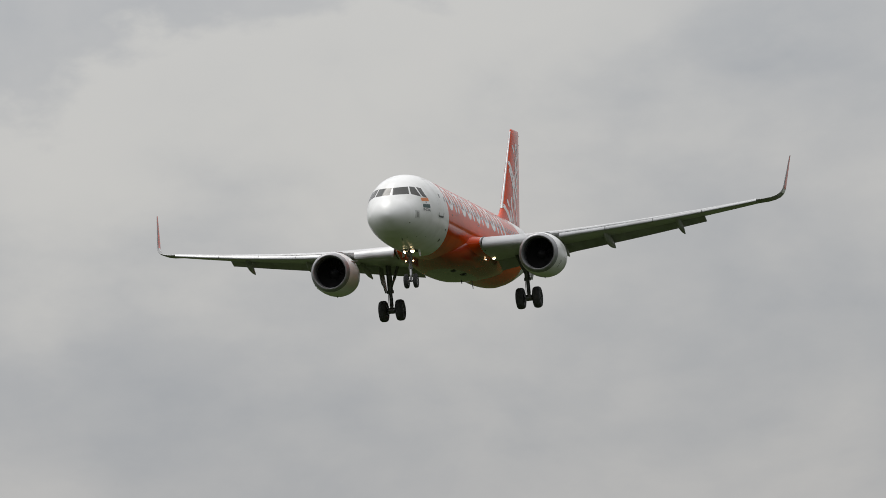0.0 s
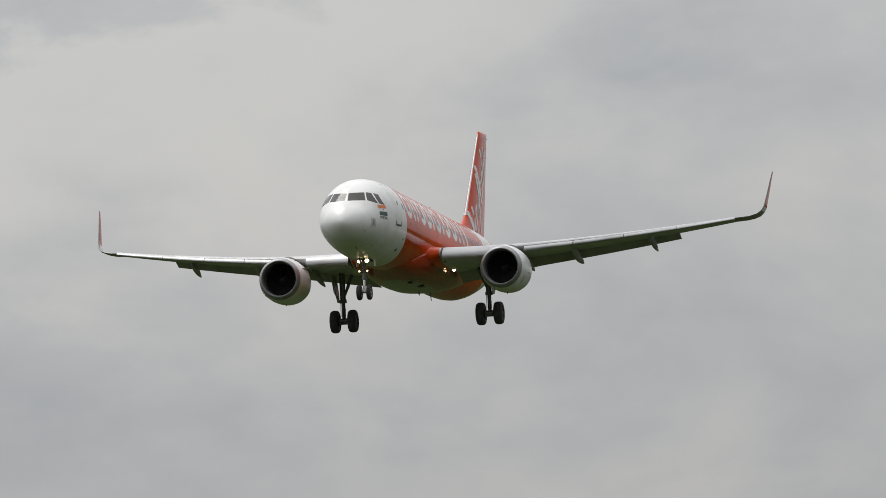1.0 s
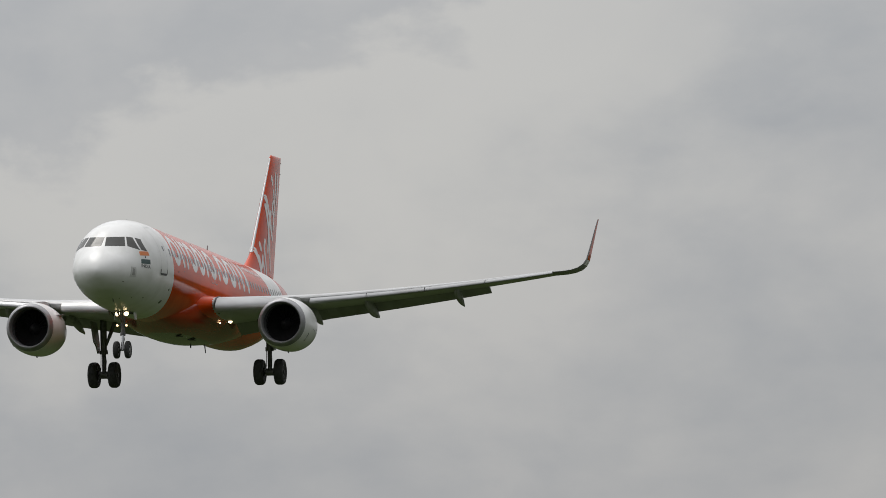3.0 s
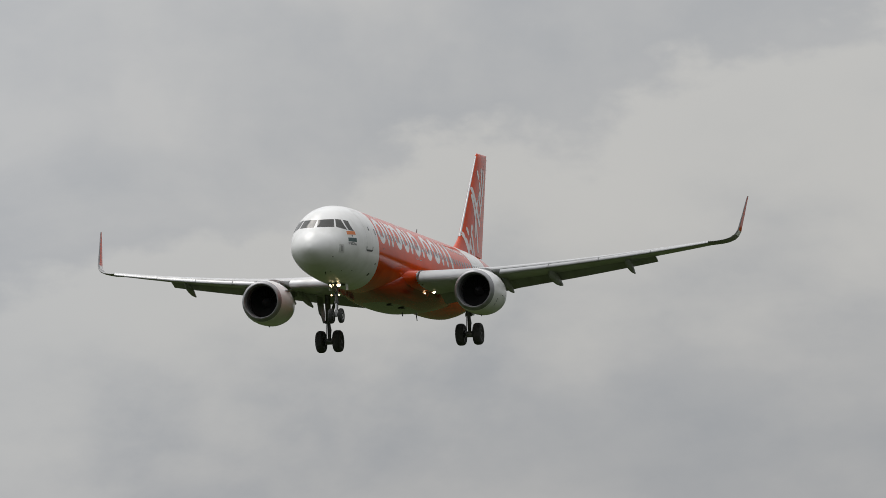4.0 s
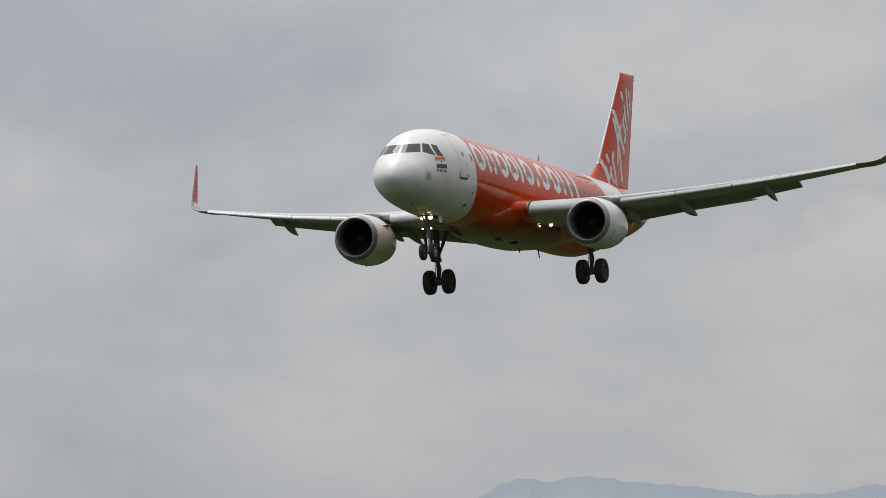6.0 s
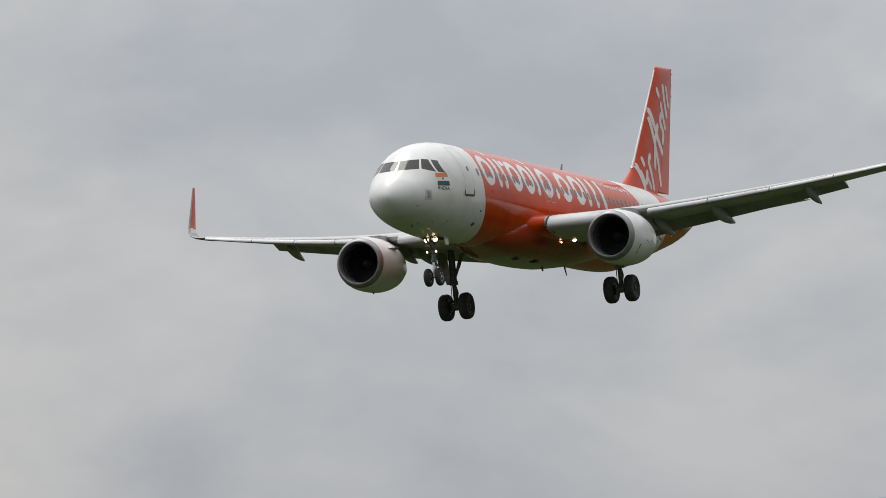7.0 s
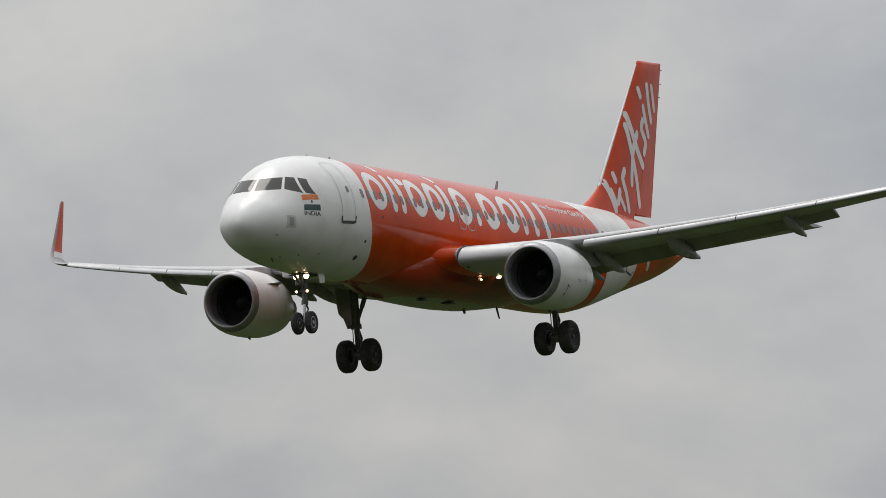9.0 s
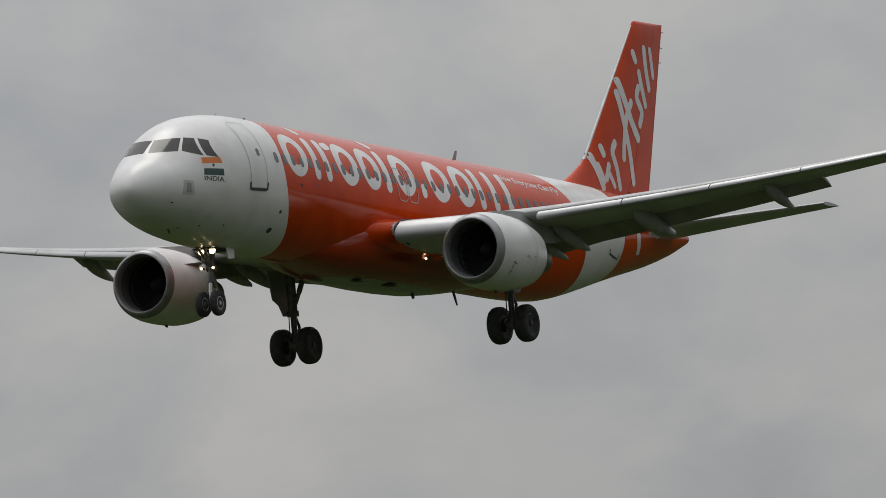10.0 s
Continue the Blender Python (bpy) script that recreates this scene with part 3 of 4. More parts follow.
def edge_rear(y):
    return 18.85 if y < 6.4 else 18.85 + (y - 6.4) * 0.2755


def wing_height(y):
    return -1.05 + (y - 2.0) * 0.075 + (y - 2.0) ** 2 * 0.0036


def incidence(y):
    return radians(3.8 - 0.2 * (y - 2))


def wing_spot(y, u, v):
    """A place on the wing's section at y: u along the chord from the leading edge, v above it, in metres."""
    a = incidence(y)
    return at(edge_front(y) + u * math.cos(a) + v * math.sin(a), y, wing_height(y) - u * math.sin(a) + v * math.cos(a))


def thickness(x, t):
    return 5 * t * (0.2969 * math.sqrt(max(x, 0)) - 0.126 * x - 0.3516 * x * x + 0.2843 * x ** 3 - 0.1036 * x ** 4)


def foil(chord, t, x0=0.0, x1=1.0, n=14, camber=0.011):
    """Points (u, v) round a foil's section between two parts of its chord."""
    upper, lower = [], []
    for k in range(n + 1):
        x = x0 + (x1 - x0) * (0.5 - 0.5 * math.cos(math.pi * k / n))
        c = camber * 4 * x * (1 - x)
        h = max(thickness(x, t), 0.0015 if x > 0.5 else 0)
        upper.append((x * chord, (c + h) * chord)), lower.append((x * chord, (c - h) * chord))
    return upper + lower[::-1][(1 if x1 >= 1 else 0):-1]


def tc(y):
    return 0.15 - 0.032 * min(1, (y - 2) / 4.4) - 0.01 * max(0, (y - 6.4) / 9.8)


def chord(y):
    return edge_rear(y) - edge_front(y)


def tilted(points, pivot, degrees, shift):
    a = radians(degrees)
    return [(pivot[0] + (u - pivot[0]) * math.cos(a) + (v - pivot[1]) * math.sin(a) + shift[0], pivot[1] - (u - pivot[0]) * math.sin(a) + (v - pivot[1]) * math.cos(a) + shift[1]) for u, v in points]


def build_wing(side):
    def put(name, geometry, mat, parent, label="", angle=40):
        v, f = geometry
        v = [Vector((p[0], p[1] * side, p[2])) for p in v]
        return part(name, v, f, mat, parent, label, angle=angle)

    # fixed wing: cut short where the flaps have moved away
    rings = []
    for y, cut in ((1.2, 0.88), (2.0, 0.88), (3.2, 0.88), (4.6, 0.87), (6.4, 0.86), (8, 0.86), (10, 0.86), (12, 0.86), (13.3, 0.86), (13.34, 0.999), (15, 0.999), (16.2, 0.999)):
        rings.append([wing_spot(y, u, v) for u, v in foil(chord(y), tc(y), 0.0, cut)])
    n = min(len(r) for r in rings)
    rings = [r[:n - 1] + [r[-1]] for r in rings]
    wing = put("wing", loft(rings), GREY_PAINT, airliner, "grey swept wing, clean upper skin", 50)

    # red root fairing that meets the inner slat
    rings = []
    for y, grow, ahead_by in ((1.3, 1.2, 0.50), (1.6, 1.17, 0.36), (1.85, 1.12, 0.20), (2.0, 1.08, 0.12), (2.15, 1.04, 0.05), (2.3, 0.99, -0.01), (2.38, 0.94, -0.05)):
        rings.append([wing_spot(y, u - ahead_by, v * grow) for u, v in foil(chord(y), tc(y), 0.0, 0.6)])
    put("root_fairing", loft(rings), RED_PAINT, wing, "red fairing at the wing root", 50)

    # dark plate as the shade in the gap between fairing and inner slat
    rings = [[wing_spot(y, u - 0.09, v * 1.03) for u, v in foil(chord(y), tc(y), 0.0, 0.16)] for y in (2.385, 2.44)]
    put("slat_gap_shade", loft(rings), SEAL, wing, "dark plate standing for the shaded gap beside the slat", 50)

    # slats run out along the leading edge
    for a, b in ((2.45, 4.95), (6.3, 8.6), (8.63, 11.0), (11.03, 13.5), (13.53, 16.3)):
        rings = []
        for k in range(5):
            y = a + (b - a) * k / 4
            c = chord(y)
            reach = min(0.16 * c, 0.52) if y < 5.5 else 0.145 * c
            outer = [(u, v) for u, v in foil(c, tc(y) * 1.04, 0.0, reach / c, 10)]
            upper, lower = outer[:11], outer[11:]
            inner = [(u * 0.98 + 0.05 * reach, v * 0.80) for u, v in upper[1:-1]][::-1]
            shape = upper + inner[:6] + [(0.10 * reach + 0.45 * reach, -0.02 * c * 1.2), (0.5 * reach, -0.035 * c)] + [(q[0] * 0.8, q[1]) for q in lower[3:]]
            shape = tilted(shape, (reach, 0), -19, (-0.10 - 0.02 * c, -0.014 * c))
            rings.append([wing_spot(y, u, v) for u, v in shape])
        put("slat", loft(rings), SLAT_METAL, wing, "bright metal slat run out forwards", 30)

    # flaps drooped behind the wing
    for a, b, c0, c1 in ((2.15, 6.30, 1.35, 1.1), (6.305, 13.3, 1.1, 0.76)):
        rings = []
        for k in range(7):
            y = a + (b - a) * k / 6
            c = c0 + (c1 - c0) * k / 6
            start = chord(y) + 0.45 - 0.93 * c
            shape = tilted([(u + start, v) for u, v in foil(c, 0.13, 0, 0.999, 12, 0.03)], (start, 0), 21, (0.0, 0.035))
            rings.append([wing_spot(y, u, v) for u, v in shape])
        put("flap", loft(rings), UNDERSHADE_GREY, wing, "grey flap lowered for landing", 40)

    # fairings over the flap tracks
    for y, back, drop, size in ((5.1, 19.1, -1.68, 0.24), (5.98, 18.9, -1.485, 0.26), (8.31, 20.22, -1.10, 0.30), (12.07, 20.95, -0.60, 0.25)):
        c = chord(y)
        start = wing_spot(y, 0.42 * c, -0.055 * c)
        bend = wing_spot(y, 0.74 * c, -0.055 * c - 0.16)
        end = at(back, y, drop)
        rings = []
        for k in range(15):
            x = k / 14
            p = start * (1 - x) ** 2 + bend * 2 * x * (1 - x) + end * x * x
            r = size * max(0.02, math.sin(math.pi * min(x, 0.985) ** 0.8)) ** 0.55
            r = max(r, 0.07 if x > 0.5 else 0.01)
            rings.append([p + Vector((0.25 * r * math.sin(q), 0.55 * r * math.cos(q), r * math.sin(q))) for q in (2 * math.pi * i / 16 for i in range(16))])
        put("flap_track_fairing", loft(rings), FAIRING_GREY, wing, "grey canoe fairing hanging below the flap", 60)

    # spoilers and aileron lie flush; their joints show as thin lines
    for a, b in ((6.6, 8.4), (8.45, 10.2), (10.25, 12.0), (12.05, 13.2)):
        rows = []
        for y in (a, b):
            c = chord(y)
            rows.append([wing_spot(y, x * c, (0.011 * 4 * x * (1 - x) + thickness(x, tc(y))) * c + 0.006) for x in (0.62, 0.68, 0.74, 0.775)])
        put("spoiler", loft(rows, False, False), UNDERSHADE_GREY, wing, "grey spoiler panel lying flush")

    # upturned wing tip
    rings = []
    path = [(16.2, wing_height(16.2), edge_front(16.2), 1.50), (16.7, 0.80, 20.33, 1.44), (17.05, 0.88, 20.58, 1.32), (17.32, 1.00, 20.82, 1.18), (17.50, 1.18, 21.06, 1.02), (17.60, 1.42, 21.33, 0.87), (17.64, 1.72, 21.57, 0.75), (17.71, 2.28, 21.98, 0.59), (17.78, 2.86, 22.39, 0.42), (17.83, 3.24, 22.65, 0.31), (17.85, 3.36, 22.80, 0.21)]
    for i, (y, z, s, c) in enumerate(path):
        p, q = path[max(i - 1, 0)], path[min(i + 1, len(path) - 1)]
        way = Vector((q[0] - p[0], q[1] - p[1])).normalized()
        up = Vector((-way.y, way.x))
        rings.append([at(s + u, y + v * up.x, z - 0.02 * u + v * up.y) for u, v in foil(c, 0.085, 0, 0.999, 10, 0.01)])
    put("wing_tip", loft(rings[:5]), UNDERSHADE_GREY, wing, "grey curved wing tip", 50)
    sharklet = put("sharklet", loft(rings[4:]), RED_PAINT, wing, "upturned wing tip, red with a grey leading edge and a white foot", 50)
    sharklet.data.materials.append(TIP_GREY)
    sharklet.data.materials.append(WHITE_PAINT)
    for face in sharklet.data.polygons:
        x, _, z = face.center
        for (_, z0, s0, c0), (_, z1, s1, c1) in zip(path, path[1:]):
            if z0 <= z <= z1:
                u = (z - z0) / (z1 - z0)
                along = (17.0 - x - s0 - (s1 - s0) * u) / (c0 + (c1 - c0) * u)
                face.material_index = 1 if along < 0.2 else 2 if z < 1.42 else 0

    # landing lamp let down under the wing root
    v, f = tube(at(16.6, 2.28, -1.1), at(16.6, 2.28, -1.45), 0.03)
    put("lamp_arm", (v, f), GEAR_STEEL, wing)
    v, f = tube(at(16.45, 2.28, -1.51), at(16.7, 2.28, -1.50), 0.115, 0.06, 20, False)
    put("landing_lamp", (v, f), SEAL, wing)
    v, f = tube(at(16.43, 2.28, -1.51), at(16.47, 2.28, -1.51), 0.085, 0.10, 20)
    put("lamp_lens", (v, f), LAMP if side > 0 else PANE, wing, "glowing warm lens" if side > 0 else "unlit glass lens")
    v, f = tube(at(15.52, 2.03, -1.68), at(15.75, 1.9, -1.66), 0.07, 0.05, 16)
    put("turnoff_lamp", (v, f), SEAL, wing)
    v, f = tube(at(15.49, 2.035, -1.68), at(15.53, 2.03, -1.68), 0.03, 0.04, 16)
    put("lamp_lens", (v, f), LAMP_SMALL if side > 0 else PANE, wing, "small glowing lens" if side > 0 else "unlit glass lens")
    return wing


build_wing(1)
build_wing(-1)


# ---- engines ----
def build_engine(side):
    y, z = 5.76 * side, -2.06
    outer = [(11.40, 0.885), (11.365, 0.915), (11.375, 0.955), (11.43, 1.0), (11.60, 1.075)]
    cowl = [(11.60, 1.075), (11.78, 1.12), (12.1, 1.165), (12.6, 1.185), (13.1, 1.18), (13.6, 1.145), (14.0, 1.085), (14.35, 1.01), (14.62, 0.94), (14.63, 0.92), (14.4, 0.93), (13.6, 0.98)]
    inside = [(11.62, 0.835), (11.8, 0.82), (12.1, 0.84), (12.4, 0.872), (12.6, 0.88), (13.0, 0.88)]
    engine = part("engine", *turned(cowl, y, z), WHITE_PAINT, airliner, "white engine cowling with a grey metal lip")
    part("inlet_lip", *turned([(11.60, 1.078)] + outer[::-1] + [(11.45, 0.86), (11.62, 0.835)], y, z), LIP_METAL, engine, "dull grey metal ring")
    part("inlet_duct", *turned(inside, y, z), SHADED_DUCT_GREY, engine, "dark lined duct")
    part("fan_case", *turned([(12.12, 0.85), (12.12, 0.825), (12.22, 0.835), (12.22, 0.86)], y, z), SHADED_FAN_METAL, engine)
    # dark disc behind the fan, added for the shade deep in the duct
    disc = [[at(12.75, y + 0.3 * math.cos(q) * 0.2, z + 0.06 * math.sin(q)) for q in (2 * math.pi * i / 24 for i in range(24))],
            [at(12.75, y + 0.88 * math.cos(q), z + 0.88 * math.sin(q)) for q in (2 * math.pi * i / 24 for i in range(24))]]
    part("inlet_shade_disc", *loft(disc, True, False), DARK_METAL, engine)
    part("spinner", *turned([(12.05, 0.01), (12.1, 0.06), (12.25, 0.15), (12.45, 0.24), (12.6, 0.28)], y, z, 24), DARK_METAL, engine, "dark pointed spinner")
    for k in range(24):
        a = 2 * math.pi * k / 24
        rows = []
        for r, twist, half in ((0.26, 0.35, 0.09), (0.55, 0.75, 0.11), (0.87, 1.1, 0.13)):
            lead = Vector((half * math.cos(twist), half * math.sin(twist) / r))
            rows.append([at(12.5 + e * lead.x, y + r * math.cos(a + e * lead.y), z + r * math.sin(a + e * lead.y)) for e in (-1, -0.3, 0.4, 1)])
        part("fan_blade", *loft(rows, False, False), SHADED_FAN_METAL, engine)
    part("core_cowl", *turned([(13.6, 0.74), (14.6, 0.68), (15.4, 0.55), (15.9, 0.45), (15.9, 0.42), (15.2, 0.45)], y, z, 36), HOT_METAL, engine, "bare metal core cowling")
    part("exhaust_cone", *turned([(15.2, 0.34), (15.9, 0.30), (16.4, 0.17), (16.75, 0.02)], y, z, 28), HOT_METAL, engine, "metal exhaust cone")
    # strake on the inner shoulder
    inner = -side
    q = radians(30)
    roots = [(12.3, 1.16), (12.9, 1.16), (13.3, 1.14)]
    tips = [(12.85, 1.30), (13.05, 1.38), (13.32, 1.36)]
    outline = [at(s, y + inner * r * math.cos(q), z + r * math.sin(q)) for s, r in roots + tips[::-1]]
    part("strake", *slab(outline, (0, 0.012 * math.sin(q) * side, 0.012)), FAIRING_GREY, engine, "small grey strake")
    # seams between the cowl doors, latches and stains
    part("cowl_seam", *turned([(13.55, 1.153), (13.57, 1.153)], y, z), SEAM, engine)
    for s, g, size in ((12.17, -23, 0.035), (12.28, -25, 0.02), (12.91, -11, 0.03), (13.05, -13, 0.02), (13.42, -10, 0.02)):
        g = radians(g if side > 0 else 180 - g)
        spot = at(s, y + 1.178 * math.cos(g), z + 1.178 * math.sin(g))
        v, f = tube(spot, spot + Vector((0, 0.012 * math.cos(g), 0.012 * math.sin(g))), size, size * 0.9, 10)
        part("cowl_latch", v, f, SEAL, engine)
    # seam between the two cowl doors along the side, and a drain mast below
    for low, high in ((-33, -27), (-43, -36)):
        arc = [radians(d if side > 0 else 180 - d) for d in (low, (low + high) / 2, high)]
        pts = [at(12.16, y + 1.180 * math.cos(q), z + 1.180 * math.sin(q)) for q in arc]
        part("cowl_seam", *join(*[tube(p, q, 0.009, None, 6) for p, q in zip(pts, pts[1:])]), SEAL, engine)
    part("drain_mast", *slab([at(12.75, y, z - 1.15), at(12.95, y, z - 1.15), at(12.98, y, z - 1.25), at(12.88, y, z - 1.25)], (0, 0.03, 0)), SEAL, engine, "small drain mast under the cowl")
    # pylon up to the wing
    rings = []
    for s, low, top, half in ((12.3, -0.95, -0.9, 0.03), (12.9, -1.0, -0.80, 0.15), (13.8, -1.05, -0.71, 0.2), (14.6, -1.15, -0.68, 0.22), (15.6, -1.55, -0.78, 0.22), (16.6, -1.5, -0.9, 0.2), (18.2, -1.15, -1.0, 0.05)):
        rings.append([at(s, y + half * c * (0.6 if d > 0 else 1), (top if d > 0 else low)) for c, d in ((-1, -1), (1, -1), (1, 1), (-1, 1))])
    part("pylon", *loft(rings), FAIRING_GREY, airliner, "grey engine pylon", angle=60)


build_engine(1)
build_engine(-1)


# ---- tail ----
def fin_front(z):
    if z < 2.89:
        return 30.49 - (2.89 - z) * 1.35 - (2.89 - z) ** 2 * 0.6
    return 30.49 + (z - 2.89) * 0.8135


def fin_rear(z):
    return 35.05 + (z - 1.9) * 0.269


def fin_half(s, z):
    x = (s - fin_front(z)) / (fin_rear(z) - fin_front(z))
    return thickness(min(max(x, 0), 1), 0.10) * (fin_rear(z) - fin_front(z))


def build_fin():
    heights = [1.5, 1.8, 2.1, 2.4, 2.7, 2.9, 3.5, 4.5, 5.5, 6.5, 7.4, 7.75]
    xs = [0.5 - 0.5 * math.cos(math.pi * k / 14) for k in range(15)]

    def ring(z, a, b, squeeze=1.0):
        f, r = fin_front(z), fin_rear(z)
        sel = [a + (b - a) * x for x in xs]
        return ([at(f + (r - f) * x, max(fin_half(f + (r - f) * x, z), 0.006) * squeeze, z + 0.055 * x * (z / 7.8)) for x in sel]
                + [at(f + (r - f) * x, -max(fin_half(f + (r - f) * x, z), 0.006) * squeeze, z + 0.055 * x * (z / 7.8)) for x in sel[::-1]])
    rings = [ring(z, 0, 0.70) for z in heights] + [ring(7.84, 0.02, 0.70, 0.6), ring(7.86, 0.05, 0.70, 0.2)]
    fin = part("fin", *loft(rings), RED_PAINT, airliner, "tall red tail fin with white strokes", angle=50)
    rudder = part("rudder", *loft([ring(z, 0.706, 1.0) for z in heights[2:]] + [ring(7.84, 0.706, 1.0, 0.6), ring(7.86, 0.706, 1.0, 0.2)]), RED_PAINT, fin, "red rudder", angle=50)
    # bare metal leading edge
    rows = []
    for z in (2.95, 4, 5.5, 7, 7.7):
        f = fin_front(z)
        r = fin_rear(z) - f
        rows.append([at(f + r * x - 0.008, h * (max(fin_half(f + r * x, z), 0.004) + 0.005), z) for h, x in ((1, 0.009), (1, 0.006), (1, 0.003), (0, 0.0), (-1, 0.003), (-1, 0.006), (-1, 0.009))])
    part("leading_edge", *loft(rows, False, False), SLAT_METAL, fin, "bare metal leading edge")
    for z in (7.62, 7.1, 6.6):
        v, f = tube(at(fin_rear(z) - 0.02, 0, z + 0.05), at(fin_rear(z) + 0.16, 0, z + 0.05), 0.012)
        part("static_wick", v, f, SEAL, rudder)

    # brand lettering as plain slanted strokes
    def wrap_left(u, v, off):
        return at(u, fin_half(u, v) + 0.008 + off, v)

    def wrap_right(u, v, off):
        return at(u, -fin_half(u, v) - 0.008 - off, v)
    strokes = [([(33.02, 5.70), (33.34, 5.12), (33.80, 4.45), (34.28, 3.96)], 0.33),
               ([(32.86, 5.30), (33.05, 4.75), (33.33, 4.0), (33.55, 3.4), (33.78, 2.48)], 0.30),
               ([(33.80, 5.08), (33.38, 4.5), (33.14, 3.75), (33.05, 3.2)], 0.28),
               ([(34.20, 6.75), (34.32, 6.52)], 0.27),
               ([(34.42, 5.62), (34.28, 5.28), (34.66, 4.85), (34.48, 4.44)], 0.29),
               ([(34.54, 6.12), (34.70, 5.7), (34.98, 5.12)], 0.28),
               ([(35.02, 6.95), (35.12, 6.3), (35.34, 5.70)], 0.29),
               ([(35.50, 6.95), (35.72, 6.15)], 0.26),
               ([(30.80, 3.05), (31.02, 2.63), (31.30, 2.10)], 0.32),
               ([(31.15, 2.8), (31.45, 2.3)], 0.22),
               ([(31.45, 3.40), (31.57, 3.2)], 0.27),
               ([(31.86, 2.84), (31.63, 2.4)], 0.26),
               ([(32.40, 3.62), (32.2, 3.3), (32.45, 2.8), (32.62, 2.2)], 0.28),
               ([(31.80, 2.65), (32.2, 2.2)], 0.22)]
    for k, (path, width) in enumerate(strokes):
        for wrap in (wrap_left, wrap_right):
            v, f = ribbon(smooth_path(path, 6), width, 0.0012 * (k % 3), wrap)
            part("lettering_stroke", v, f, LETTER_PAINT, fin, "white painted stroke")
    return fin


build_fin()


def build_stabilizer(side):
    rings, elevators = [], []
    for k in range(7):
        q = k / 6
        y = 0.5 + (6.22 - 0.5) * q
        front, rear, z = 31.75 + (35.25 - 31.75) * q, 35.25 + (36.44 - 35.25) * q, 0.67 + 0.67 * q
        c = rear - front
        rings.append([at(front + u, y * side, z + v) for u, v in foil(c, 0.10, 0, 0.68, 10, 0)])
        elevators.append([at(front + u, y * side, z + v) for u, v in foil(c, 0.10, 0.69, 0.999, 8, 0)])
    tail = part("tailplane", *loft(rings), GREY_PAINT, airliner, "grey tailplane", angle=50)
    part("elevator", *loft(elevators), GREY_PAINT, tail, "", angle=50)


build_stabilizer(1)
build_stabilizer(-1)


# ---- landing gear ----
def wheel(s, y, z, radius, width, rim, parent):
    h = width / 2
    tyre = [(-h * 0.72, radius * 0.52), (-h * 0.95, radius * 0.62), (-h, radius * 0.76), (-h * 0.9, radius * 0.90), (-h * 0.62, radius * 0.975), (-h * 0.3, radius)]
    profile = tyre + [(d * -1, r) for d, r in tyre[::-1]]
    body = part("tyre", *spun(profile, s, y, z), RUBBER, parent, "black rubber tyre", angle=50)
    for out in (-1, 1):
        disc = [(out * h * 0.45, radius * 0.54), (out * h * 0.74, radius * 0.53), (out * h * 0.76, radius * 0.46), (out * h * 0.55, radius * 0.40), (out * h * 0.52, radius * 0.2), (out * h * 0.85, radius * 0.16), (out * h * 0.88, radius * 0.05)]
        part("rim", *spun(disc, s, y, z, 28), rim, parent, "wheel rim")
    return body


def build_main_gear(side):
    s, y, z = 17.7, 3.83 * side, -3.73
    leg = part("main_gear_leg", *join(tube(at(17.45, y, -1.0), at(17.6, y, -2.75), 0.15, 0.15), tube(at(17.58, y, -2.62), at(17.6, y, -2.8), 0.19, 0.19)), GEAR_STEEL, airliner, "dark steel landing gear leg")
    part("oleo_piston", *tube(at(17.6, y, -2.75), at(17.69, y, z + 0.05), 0.095), GEAR_STEEL, leg, "dull steel piston")
    part("axle", *join(tube(at(s, y - 0.62, z), at(s, y + 0.62, z), 0.075), tube(at(s, y - 0.16, z), at(s, y + 0.16, z), 0.17)), GEAR_STEEL, leg)
    for d in (-0.465, 0.465):
        wheel(s, y + d, z, 0.585, 0.43, RIM_DARK, leg)
        part("brake", *tube(at(s, y + d - math.copysign(0.24, d), z), at(s, y + d, z), 0.2), DARK_METAL, leg)
    # folding side stay up towards the belly
    part("side_stay", *join(tube(at(17.6, y, -2.62), at(17.6, y - 0.24 * side, -2.05), 0.07), tube(at(17.6, y - 0.24 * side, -2.05), at(17.6, y - 0.56 * side, -1.2), 0.085)), GEAR_STEEL, leg, "dark side stay")
    part("torque_link", *join(tube(at(17.72, y, -2.75), at(17.98, y, -3.1), 0.045), tube(at(17.98, y, -3.1), at(17.78, y, -3.55), 0.045)), GEAR_STEEL, leg)
    part("brake_hose", *join(*[tube(at(17.45 + 0.02 * k, y + 0.1 * side * (k - 1), -2.3), at(17.55, y + 0.12 * side * (k - 1), -3.5), 0.018, None, 8) for k in range(3)]), SEAL, leg)
    # door that hangs on the leg
    outline = [at(16.75, 0, -1.35), at(17.95, 0, -1.35), at(17.95, 0, -2.3), at(17.75, 0, -2.75), at(17.4, 0, -2.78), at(17.2, 0, -2.45), at(16.85, 0, -2.3)]
    v, f = slab(outline, (0, 0.05, 0))
    v = [Vector((p[0], y + (0.42 + 0.13 * (p[2] + 1.35)) * side + p[1], p[2])) for p in v]
    part("gear_door", v, f, UNDERSHADE_GREY, leg, "grey door fixed to the leg")


build_main_gear(1)
build_main_gear(-1)


